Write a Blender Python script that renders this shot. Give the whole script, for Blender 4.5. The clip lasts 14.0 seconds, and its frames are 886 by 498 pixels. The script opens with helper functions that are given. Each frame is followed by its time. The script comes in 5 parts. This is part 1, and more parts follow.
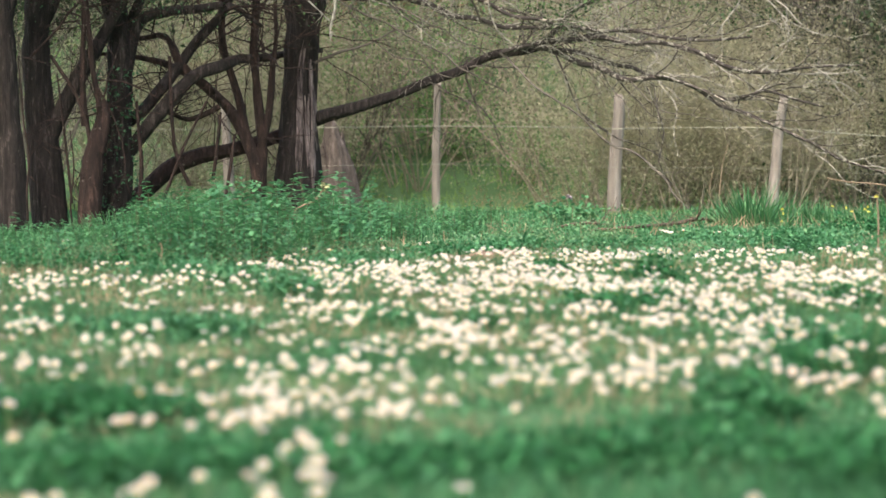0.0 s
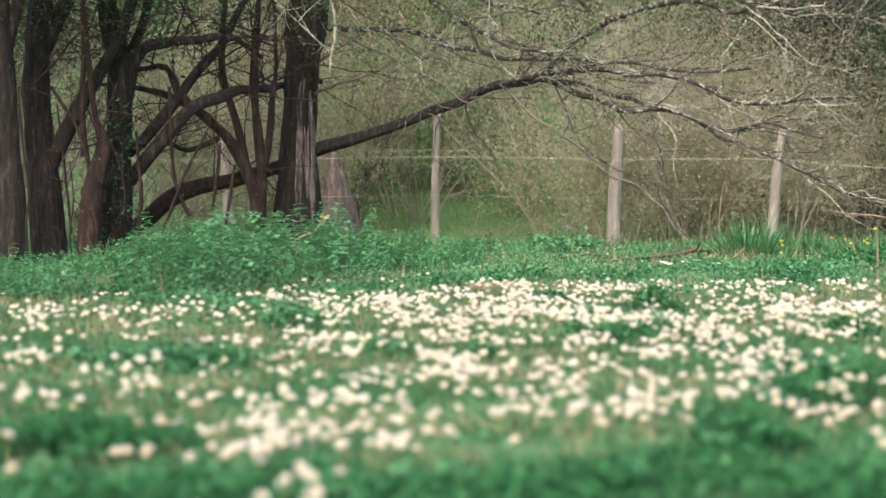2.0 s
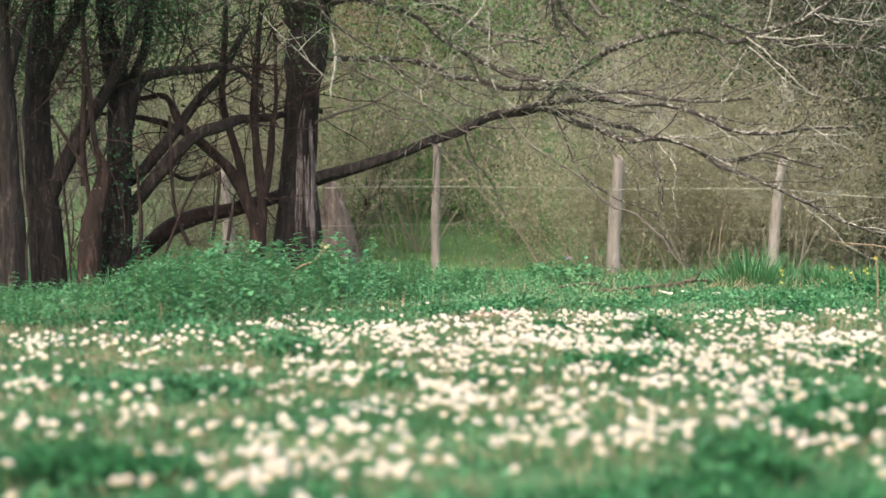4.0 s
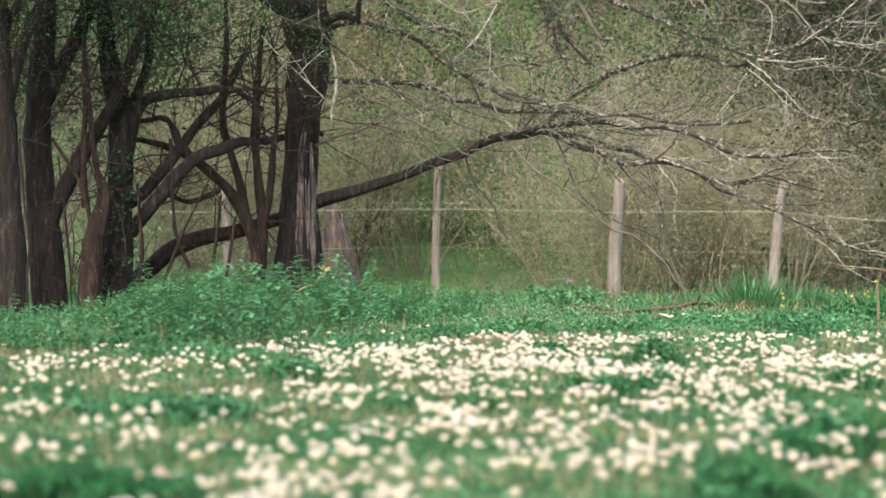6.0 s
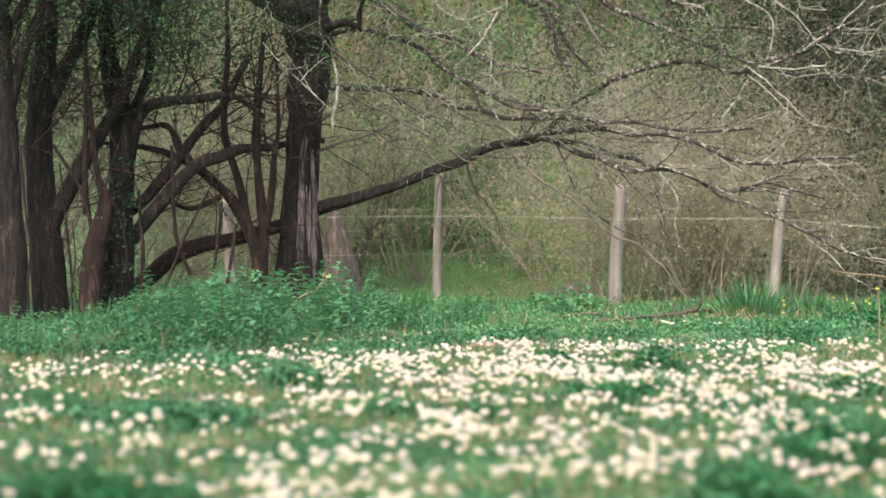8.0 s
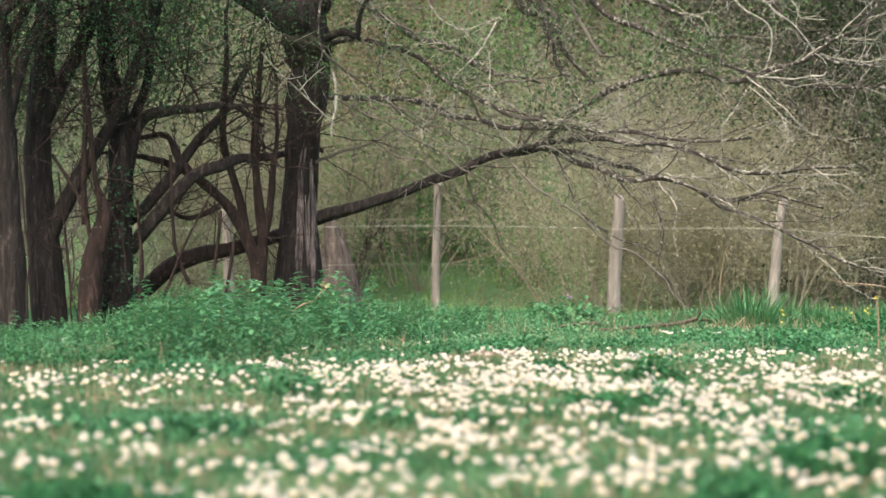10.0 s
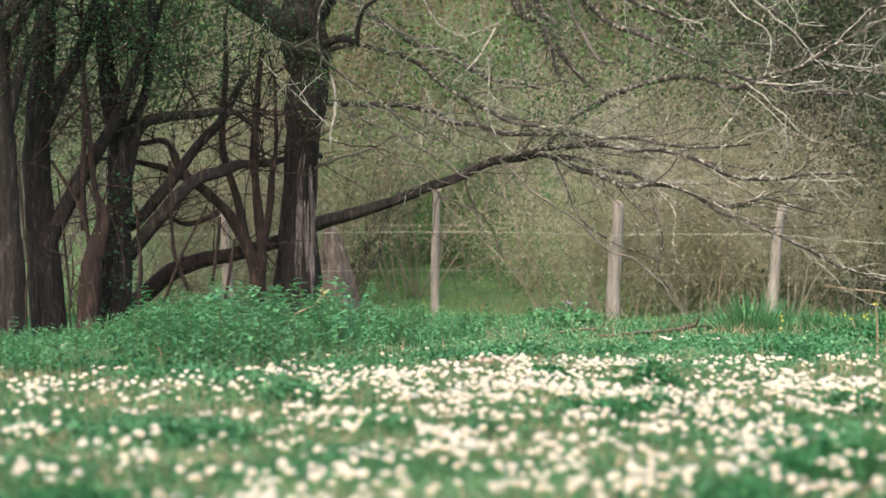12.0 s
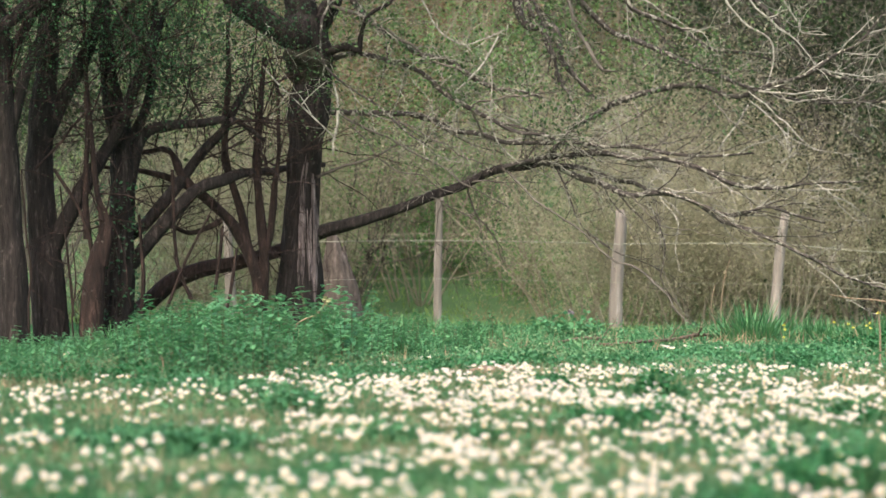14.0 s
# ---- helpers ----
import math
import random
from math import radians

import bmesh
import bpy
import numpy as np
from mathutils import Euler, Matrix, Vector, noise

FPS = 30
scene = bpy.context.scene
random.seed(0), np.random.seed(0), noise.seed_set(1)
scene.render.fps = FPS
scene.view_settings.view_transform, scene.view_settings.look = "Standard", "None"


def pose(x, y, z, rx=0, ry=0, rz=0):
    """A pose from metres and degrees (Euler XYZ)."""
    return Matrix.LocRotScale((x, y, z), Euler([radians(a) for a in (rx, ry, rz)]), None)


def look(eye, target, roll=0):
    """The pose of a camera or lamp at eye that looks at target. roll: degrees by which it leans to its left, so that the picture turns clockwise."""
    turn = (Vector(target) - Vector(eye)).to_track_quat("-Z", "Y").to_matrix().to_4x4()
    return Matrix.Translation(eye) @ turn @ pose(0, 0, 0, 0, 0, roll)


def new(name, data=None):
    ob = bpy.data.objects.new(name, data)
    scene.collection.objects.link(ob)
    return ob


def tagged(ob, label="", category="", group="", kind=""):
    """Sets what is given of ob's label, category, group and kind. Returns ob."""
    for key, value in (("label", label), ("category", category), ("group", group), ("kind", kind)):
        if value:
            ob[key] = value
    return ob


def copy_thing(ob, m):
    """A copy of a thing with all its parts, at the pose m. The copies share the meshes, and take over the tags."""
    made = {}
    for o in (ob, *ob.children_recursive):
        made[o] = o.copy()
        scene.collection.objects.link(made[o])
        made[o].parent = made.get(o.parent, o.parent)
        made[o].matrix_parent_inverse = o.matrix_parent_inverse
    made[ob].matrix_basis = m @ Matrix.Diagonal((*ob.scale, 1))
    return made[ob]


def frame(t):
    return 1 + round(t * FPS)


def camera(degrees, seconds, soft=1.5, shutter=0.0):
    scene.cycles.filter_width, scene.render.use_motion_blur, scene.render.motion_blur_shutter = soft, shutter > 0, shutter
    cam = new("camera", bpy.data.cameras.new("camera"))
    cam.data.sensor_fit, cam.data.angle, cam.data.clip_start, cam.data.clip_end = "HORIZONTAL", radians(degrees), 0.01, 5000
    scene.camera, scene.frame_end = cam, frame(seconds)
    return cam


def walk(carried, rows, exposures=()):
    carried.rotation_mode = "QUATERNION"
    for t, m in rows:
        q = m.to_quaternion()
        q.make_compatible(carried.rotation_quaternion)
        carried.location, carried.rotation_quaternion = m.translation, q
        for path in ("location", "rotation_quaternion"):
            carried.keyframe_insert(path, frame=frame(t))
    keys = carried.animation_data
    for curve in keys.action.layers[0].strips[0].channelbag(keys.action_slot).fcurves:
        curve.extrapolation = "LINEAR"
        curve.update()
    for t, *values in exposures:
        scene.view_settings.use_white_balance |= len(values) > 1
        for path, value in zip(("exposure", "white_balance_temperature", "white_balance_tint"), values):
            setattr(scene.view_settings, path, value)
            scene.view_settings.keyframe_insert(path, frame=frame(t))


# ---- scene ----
# ---------------------------------------------------------------- camera
EYE = 0.376
cam = camera(20, 14.0, soft=1.5)
cam.data.dof.use_dof = True
cam.data.dof.focus_distance = 18.6
cam.data.dof.aperture_fstop = 3.1
ROWS = [
    (0.0, 88.780, 0.240, -0.037), (0.5, 88.970, 0.225, -0.039), (1.0, 89.133, 0.210, -0.045),
    (1.5, 89.314, 0.177, -0.048), (2.0, 89.488, 0.148, -0.050), (2.5, 89.668, 0.125, -0.050),
    (3.0, 89.870, 0.115, -0.051), (5.5, 90.546, 0.063, -0.043), (6.0, 90.677, 0.050, -0.036),
    (6.5, 90.679, 0.045, -0.021), (7.0, 90.766, 0.045, -0.014), (7.5, 90.777, 0.040, -0.009),
    (8.0, 90.835, 0.034, -0.013), (10.5, 91.071, 0.024, -0.047), (11.0, 91.085, 0.022, -0.060),
    (11.5, 91.148, 0.024, -0.080), (12.0, 91.191, 0.028, -0.059), (12.5, 91.250, 0.025, -0.024),
    (13.0, 91.307, 0.020, -0.017), (13.5, 91.356, 0.008, -0.005), (14.0, 91.391, 0.000, 0.000),
]
walk(cam, [(t, pose(0, 0, EYE, tilt, lean, turn)) for t, tilt, lean, turn in ROWS],
     exposures=((0.0, 1.69, 7100, 23), (14.0, 1.69, 7100, 23)))

# ---------------------------------------------------------------- light: overcast spring day
SUN_HEIGHT, SUN_TURN = radians(54), radians(209)
world = bpy.data.worlds.new("world")
scene.world = world
world.use_nodes = True
wn = world.node_tree.nodes
sky = wn.new("ShaderNodeTexSky")
sky.sky_type = "NISHITA"
sky.sun_disc = False
sky.sun_elevation, sky.sun_rotation = SUN_HEIGHT, SUN_TURN
sky.air_density, sky.dust_density = 1.0, 4.0
wn["Background"].inputs["Strength"].default_value = 0.13
world.node_tree.links.new(sky.outputs["Color"], wn["Background"].inputs["Color"])
sun = new("sun", bpy.data.lights.new("sun", "SUN"))
sun.data.energy, sun.data.angle, sun.data.color = 1.5, radians(40), (1.0, 0.97, 0.91)
sun.matrix_basis = look((-9, -16, 25.3), (0, 0, 0))


# ---------------------------------------------------------------- materials
def mat(name, a, b, c=None, scale=8.0, rough=0.8, island=0.0, per_object=0.0, bump=0.0, bump_scale=60.0,
        through_light=0.0, stretch=(1, 1, 1), spots=None, spot_scale=20.0, spot_cut=0.6, metal=0.0, sharp=0.3):
    """Two or three tones mixed by noise at two scales, with spread per island or object, relief, and spots of a further colour."""
    m = bpy.data.materials.new(name)
    m.use_nodes = True
    nt = m.node_tree
    N, L = nt.nodes, nt.links
    bsdf = N["Principled BSDF"]
    bsdf.inputs["Roughness"].default_value = rough
    bsdf.inputs["Metallic"].default_value = metal
    bsdf.inputs["Specular IOR Level"].default_value = 0.3
    co = N.new("ShaderNodeTexCoord")
    mp = N.new("ShaderNodeMapping")
    mp.inputs["Scale"].default_value = stretch
    L.new(co.outputs["Object"], mp.inputs["Vector"])
    n1 = N.new("ShaderNodeTexNoise")
    n1.inputs["Scale"].default_value, n1.inputs["Detail"].default_value = scale, 6.0
    n1.inputs["Roughness"].default_value = 0.65
    L.new(mp.outputs["Vector"], n1.inputs["Vector"])
    fac = n1.outputs["Fac"]
    if island or per_object:
        if island:
            src = N.new("ShaderNodeNewGeometry").outputs["Random Per Island"]
        else:
            src = N.new("ShaderNodeObjectInfo").outputs["Random"]
        mix = N.new("ShaderNodeMix")
        mix.inputs["Factor"].default_value = island or per_object
        L.new(fac, mix.inputs["A"])
        L.new(src, mix.inputs["B"])
        fac = mix.outputs["Result"]
    ramp = N.new("ShaderNodeValToRGB")
    els = ramp.color_ramp.elements
    els[0].position, els[0].color = (0.5 - sharp, (*a, 1))
    els[1].position, els[1].color = (0.5 + sharp, (*b, 1))
    if c:
        e = els.new(0.97 if island else 0.5 + 0.5 * sharp)
        e.color = (*c, 1)
    L.new(fac, ramp.inputs["Fac"])
    col = ramp.outputs["Color"]
    if spots:
        n2 = N.new("ShaderNodeTexNoise")
        n2.inputs["Scale"].default_value, n2.inputs["Detail"].default_value = spot_scale, 4.0
        L.new(co.outputs["Object"], n2.inputs["Vector"])
        cut = N.new("ShaderNodeMapRange")
        cut.inputs["From Min"].default_value, cut.inputs["From Max"].default_value = spot_cut, spot_cut + 0.06
        L.new(n2.outputs["Fac"], cut.inputs["Value"])
        mx = N.new("ShaderNodeMix")
        mx.data_type = "RGBA"
        L.new(cut.outputs["Result"], mx.inputs["Factor"])
        L.new(col, mx.inputs["A"])
        mx.inputs["B"].default_value = (*spots, 1)
        col = mx.outputs["Result"]
    L.new(col, bsdf.inputs["Base Color"])
    if bump:
        n3 = N.new("ShaderNodeTexNoise")
        n3.inputs["Scale"].default_value, n3.inputs["Detail"].default_value = bump_scale, 5.0
        L.new(mp.outputs["Vector"], n3.inputs["Vector"])
        bp = N.new("ShaderNodeBump")
        bp.inputs["Strength"].default_value, bp.inputs["Distance"].default_value = bump, 0.03
        L.new(n3.outputs["Fac"], bp.inputs["Height"])
        L.new(bp.outputs["Normal"], bsdf.inputs["Normal"])
    if through_light:
        tr = N.new("ShaderNodeBsdfTranslucent")
        L.new(col, tr.inputs["Color"])
        ms = N.new("ShaderNodeMixShader")
        ms.inputs["Fac"].default_value = through_light
        L.new(bsdf.outputs["BSDF"], ms.inputs[1])
        L.new(tr.outputs["BSDF"], ms.inputs[2])
        L.new(ms.outputs["Shader"], N["Material Output"].inputs["Surface"])
    return m


M_GROUND = mat("meadow_soil", (0.05, 0.11, 0.045), (0.16, 0.15, 0.08), (0.06, 0.14, 0.055), scale=2.6, rough=0.95, bump=0.6, bump_scale=14,
               spots=(0.12, 0.12, 0.06), spot_scale=0.9, spot_cut=0.6)
M_GRASS = mat("grass_blades", (0.012, 0.085, 0.034), (0.040, 0.175, 0.064), (0.20, 0.23, 0.10), scale=0.9, island=0.6, rough=0.6, through_light=0.25)
M_SHORT = mat("short_grass", (0.018, 0.090, 0.034), (0.064, 0.165, 0.066), (0.17, 0.175, 0.10), scale=2.2, island=0.5, rough=0.7, through_light=0.25)
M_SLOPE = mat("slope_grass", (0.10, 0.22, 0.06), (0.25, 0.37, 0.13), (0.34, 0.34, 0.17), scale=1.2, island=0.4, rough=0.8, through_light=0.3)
M_TUSSOCK = mat("tussock_blades", (0.025, 0.13, 0.05), (0.10, 0.29, 0.11), (0.24, 0.30, 0.14), scale=1.5, island=0.7, rough=0.55, through_light=0.3)
M_CLOVER = mat("low_leaves", (0.018, 0.11, 0.045), (0.055, 0.22, 0.085), scale=2.0, island=0.6, rough=0.6, through_light=0.2)
M_WEED = mat("weed_leaf", (0.006, 0.070, 0.022), (0.020, 0.155, 0.048), scale=3.0, island=0.6, rough=0.85, through_light=0.18)
M_HERB = mat("pale_herb", (0.06, 0.18, 0.075), (0.17, 0.33, 0.155), scale=2.0, island=0.6, rough=0.7, through_light=0.25)
M_THATCH = mat("dry_thatch", (0.16, 0.13, 0.075), (0.32, 0.26, 0.16), scale=3.0, island=0.7, rough=0.9)
M_PETAL = mat("daisy_petal", (0.425, 0.432, 0.388), (0.515, 0.522, 0.478), scale=40, rough=0.7, island=0.5, through_light=0.2)
M_EYE = mat("daisy_eye", (0.62, 0.40, 0.03), (0.75, 0.55, 0.06), scale=300, rough=0.8, bump=0.4, bump_scale=900)
M_STEM = mat("green_stem", (0.05, 0.15, 0.05), (0.10, 0.22, 0.08), scale=30, rough=0.6)
M_NETTLE_STEM = mat("nettle_stem", (0.05, 0.075, 0.03), (0.13, 0.10, 0.055), scale=30, rough=0.7)
M_NETTLE = mat("nettle_leaf", (0.027, 0.148, 0.061), (0.100, 0.310, 0.130), scale=4.0, island=0.6, rough=0.6, bump=0.3, bump_scale=160, through_light=0.3)
M_BARK = mat("dark_bark", (0.0085, 0.0075, 0.006), (0.060, 0.053, 0.044), (0.024, 0.021, 0.0175), scale=24, sharp=0.15, rough=0.95, bump=1.0, bump_scale=40, stretch=(1, 1, 0.2),
             spots=(0.06, 0.058, 0.046), spot_scale=16, spot_cut=0.68)
M_PALE_BARK = mat("peeling_bark", (0.014, 0.012, 0.010), (0.44, 0.385, 0.35), (0.20, 0.17, 0.155), scale=34, sharp=0.15, rough=0.95, bump=1.0, bump_scale=45, stretch=(1, 1, 0.1))
M_MOSS = mat("mossy_bark", (0.016, 0.017, 0.011), (0.075, 0.080, 0.050), (0.040, 0.044, 0.026), scale=18, sharp=0.2, rough=1.0, bump=1.0, bump_scale=50)
M_RED_BARK = mat("red_brown_bark", (0.012, 0.009, 0.007), (0.075, 0.048, 0.035), (0.032, 0.021, 0.016), scale=22, sharp=0.15, rough=0.95, bump=1.0, bump_scale=40, stretch=(1, 1, 0.25),
                 spots=(0.10, 0.092, 0.07), spot_scale=20, spot_cut=0.66)
M_TWIG = mat("lichen_twig", (0.022, 0.021, 0.016), (0.44, 0.45, 0.365), (0.10, 0.099, 0.078), scale=24, island=0.3, sharp=0.16, rough=0.95, bump=0.5, bump_scale=60)
M_DARK_TWIG = mat("dark_twig", (0.018, 0.016, 0.012), (0.17, 0.162, 0.13), (0.06, 0.052, 0.042), scale=5, island=0.5, rough=0.95, bump=0.5, bump_scale=60)
M_LIMB = mat("lichen_limb", (0.014, 0.012, 0.010), (0.28, 0.275, 0.23), (0.070, 0.065, 0.054), scale=14, rough=0.95, bump=0.9, bump_scale=50,
             spots=(0.26, 0.265, 0.21), spot_scale=24, spot_cut=0.55)
M_THICKET_LEAF = mat("thicket_leaf", (0.010, 0.050, 0.019), (0.034, 0.125, 0.046), (0.060, 0.165, 0.058), scale=1.2, island=0.6, rough=0.7, through_light=0.15)
M_BRUSH = mat("brush_twig", (0.145, 0.137, 0.095), (0.29, 0.278, 0.205), scale=2, island=0.5, rough=0.95)
M_LEAF = mat("spring_leaf", (0.03, 0.08, 0.028), (0.085, 0.17, 0.055), (0.15, 0.20, 0.07), scale=1.2, island=0.6, rough=0.6, through_light=0.3)
M_STUMP = mat("stump_wood", (0.045, 0.039, 0.031), (0.17, 0.15, 0.125), (0.10, 0.088, 0.072), scale=20, sharp=0.15, rough=0.95, bump=1.0, bump_scale=30, stretch=(1, 1, 0.2))
M_IVY = mat("ivy_leaf", (0.012, 0.06, 0.025), (0.04, 0.15, 0.06), scale=4, island=0.6, rough=0.4, through_light=0.1)
M_BRUSH_LEAF = mat("grey_green_leaf", (0.25, 0.257, 0.15), (0.46, 0.475, 0.33), (0.37, 0.383, 0.25), scale=1.1, island=0.14, sharp=0.2, rough=0.85, through_light=0.55)
M_OLIVE_LEAF = mat("olive_leaf", (0.042, 0.048, 0.018), (0.15, 0.128, 0.056), (0.21, 0.152, 0.076), scale=1.0, island=0.25, sharp=0.2, rough=0.7, through_light=0.25)
M_GREEN_LEAF = mat("bright_hedge_leaf", (0.07, 0.215, 0.063), (0.22, 0.44, 0.14), scale=1.0, island=0.3, rough=0.7, through_light=0.55)
M_RUST_LEAF = mat("rust_leaf", (0.14, 0.092, 0.05), (0.27, 0.185, 0.105), scale=1.0, island=0.3, rough=0.8, through_light=0.25)
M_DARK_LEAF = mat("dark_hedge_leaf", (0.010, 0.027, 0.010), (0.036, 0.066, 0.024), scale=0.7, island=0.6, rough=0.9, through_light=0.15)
M_POST = mat("weathered_post", (0.139, 0.132, 0.108), (0.328, 0.319, 0.27), (0.23, 0.217, 0.178), scale=9, sharp=0.15, rough=0.95, bump=0.7, bump_scale=40, stretch=(1, 1, 0.12))
M_ROPE = mat("fence_tape", (0.20, 0.22, 0.16), (0.29, 0.31, 0.24), scale=30, rough=0.8)
M_DRY = mat("dry_stalk", (0.14, 0.11, 0.07), (0.28, 0.22, 0.14), scale=12, rough=0.9)
M_FALLEN = mat("fallen_wood", (0.035, 0.026, 0.02), (0.15, 0.115, 0.085), scale=14, rough=0.95, bump=0.6, bump_scale=50)
M_YELLOW = mat("yellow_petal", (0.52, 0.50, 0.07), (0.64, 0.62, 0.13), scale=40, rough=0.6, through_light=0.2)
M_BUD = mat("pale_bud", (0.20, 0.24, 0.11), (0.34, 0.36, 0.19), scale=40, rough=0.7, through_light=0.2)
M_PURPLE = mat("mauve_petal", (0.24, 0.20, 0.24), (0.38, 0.34, 0.37), scale=40, rough=0.7)
M_MOLE = mat("bare_earth", (0.12, 0.085, 0.055), (0.26, 0.19, 0.13), scale=25, rough=1.0, bump=0.8, bump_scale=60)

# ---------------------------------------------------------------- mesh helpers
RNG = np.random.default_rng(7)


def grain(x, y, size, seed=0):
    """Smooth value noise, 0 to 1, over arrays of places."""
    x, y = np.asarray(x) / size + 31.7 * seed, np.asarray(y) / size - 17.3 * seed
    i, j = np.floor(x), np.floor(y)
    u, v = x - i, y - j
    u, v = u * u * (3 - 2 * u), v * v * (3 - 2 * v)

    def h(a, b):
        s = np.sin(a * 127.1 + b * 311.7 + seed * 74.7) * 43758.5453
        return s - np.floor(s)
    return (h(i, j) * (1 - u) + h(i + 1, j) * u) * (1 - v) + (h(i, j + 1) * (1 - u) + h(i + 1, j + 1) * u) * v


def smooth(a, b, x):
    t = np.clip((np.asarray(x) - a) / (b - a), 0, 1)
    return t * t * (3 - 2 * t)


def ground_z(x, y):
    x, y = np.asarray(x, float), np.asarray(y, float)
    z = 0.03 * (grain(x, y, 1.1, 1) - 0.5) * smooth(2, 5, y) + 0.05 * (grain(x, y, 4.0, 2) - 0.5) * smooth(6, 14, y)
    z = z - 0.25 + 0.0211 * np.clip(y, -40, 18.3)
    z = z + 0.04 * smooth(0.6, -1.6, x) * smooth(17, 22, y)
    z = z - 0.13 * smooth(-1.9, -2.7, x) * smooth(14, 18, y) * smooth(25, 23, y)
    hill = 0.30 * np.maximum(y - 31, 0) * smooth(30, 38, y)
    hill = np.where(y > 75, 13.2 + 4 * smooth(75, 140, y), hill)
    return z + hill + 0.8 * (grain(x, y, 9, 3) - 0.5) * smooth(34, 45, y)


class Soup:
    """Quads gathered for one mesh."""

    def __init__(self):
        self.v, self.q, self.m, self.n = [], [], [], 0

    def add(self, v, q, mi=0):
        self.v.append(np.asarray(v, float))
        self.q.append(np.asarray(q) + self.n)
        self.m.append(np.full(len(q), mi) if np.isscalar(mi) else np.asarray(mi))
        self.n += len(v)

    def tube(self, pts, radii, sides=6, closed=True, mi=0, ripple=0.0):
        p = np.asarray(pts, float)
        n = len(p)
        t = np.gradient(p, axis=0)
        t /= np.maximum(np.linalg.norm(t, axis=1), 1e-9)[:, None]
        ref = np.array([0.0, 0.0, 1.0]) if abs(t[0][2]) < 0.85 else np.array([1.0, 0.0, 0.0])
        a = np.cross(t, ref)
        a /= np.maximum(np.linalg.norm(a, axis=1), 1e-9)[:, None]
        b = np.cross(t, a)
        ang = np.arange(sides) * 2 * math.pi / sides
        r = np.asarray(radii, float)[:, None] * np.ones(sides)
        if ripple:
            run = np.concatenate([[0], np.cumsum(np.linalg.norm(np.diff(p, axis=0), axis=1))])[:, None]
            ca, sa = np.cos(ang)[None, :] + 0 * r, np.sin(ang)[None, :] + 0 * r
            lumps = grain(ca * 1.3 + run * 1.7, sa * 1.3 - run * 1.2 + p[0, 0], 0.8, 5) - 0.5
            furrows = grain(ca * 5.0 + run * 0.8, sa * 5.0 + p[0, 0] * 3, 0.8, 6) - 0.5
            knots = grain(run * 3.0 + 0 * r, 0 * r + p[0, 0] * 5, 0.6, 7) - 0.5
            r = r * (1 + ripple * (1.1 * lumps + 0.55 * furrows + 0.6 * knots))
        ring = p[:, None, :] + r[:, :, None] * (np.cos(ang)[None, :, None] * a[:, None, :] + np.sin(ang)[None, :, None] * b[:, None, :])
        k = np.arange(n - 1)[:, None] * sides
        s = np.arange(sides)[None, :]
        s2 = (s + 1) % sides
        q = np.stack([k + s, k + s2, k + s2 + sides, k + s + sides], -1).reshape(-1, 4)
        self.add(ring.reshape(-1, 3), q, mi)

    def scatter(self, template, places, turns, sizes, mi=None):
        """Copies of a template (verts, quads[, slots]) at places, with 3x3 turns and sizes."""
        tv, tq = np.asarray(template[0], float), np.asarray(template[1])
        n = len(places)
        if n == 0:
            return
        sizes = np.asarray(sizes, float)
        if sizes.ndim == 1:
            sizes = sizes[:, None] * np.ones(3)
        v = np.einsum("nij,nkj->nki", turns, tv[None] * sizes[:, None, :]) + np.asarray(places)[:, None, :]
        q = tq[None] + (np.arange(n) * len(tv))[:, None, None]
        slots = np.tile(np.asarray(template[2]), n) if len(template) > 2 else (mi or 0)
        self.add(v.reshape(-1, 3), q.reshape(-1, 4), slots)

    def mesh(self, name, materials, shade=False):
        me = bpy.data.meshes.new(name)
        v, q = np.concatenate(self.v), np.concatenate(self.q)
        me.vertices.add(len(v))
        me.vertices.foreach_set("co", v.astype(np.float32).ravel())
        me.loops.add(q.size)
        me.loops.foreach_set("vertex_index", q.astype(np.int32).ravel())
        me.polygons.add(len(q))
        me.polygons.foreach_set("loop_start", (np.arange(len(q)) * 4).astype(np.int32))
        for m in materials if isinstance(materials, (list, tuple)) else [materials]:
            me.materials.append(m)
        me.polygons.foreach_set("material_index", np.concatenate(self.m).astype(np.int32))
        me.polygons.foreach_set("use_smooth", np.full(len(q), bool(shade)))
        me.update(calc_edges=True)
        me.validate()
        return me


def part(name, soup, material, parent=None, label="", shade=False):
    ob = new(name, soup if isinstance(soup, bpy.types.Mesh) else soup.mesh(name, material, shade))
    if parent:
        ob.parent = parent
    return tagged(ob, label)


def bm_part(name, bm, material, parent=None, label="", shade=False):
    me = bpy.data.meshes.new(name)
    bm.to_mesh(me)
    bm.free()
    me.materials.append(material)
    for p in me.polygons:
        p.use_smooth = shade
    return part(name, me, material, parent, label)


def thing(name, place, label, category, group="", kind=""):
    ob = new(name)
    ob.empty_display_size = 0.1
    ob.location = place
    return tagged(ob, label, category, group, kind)


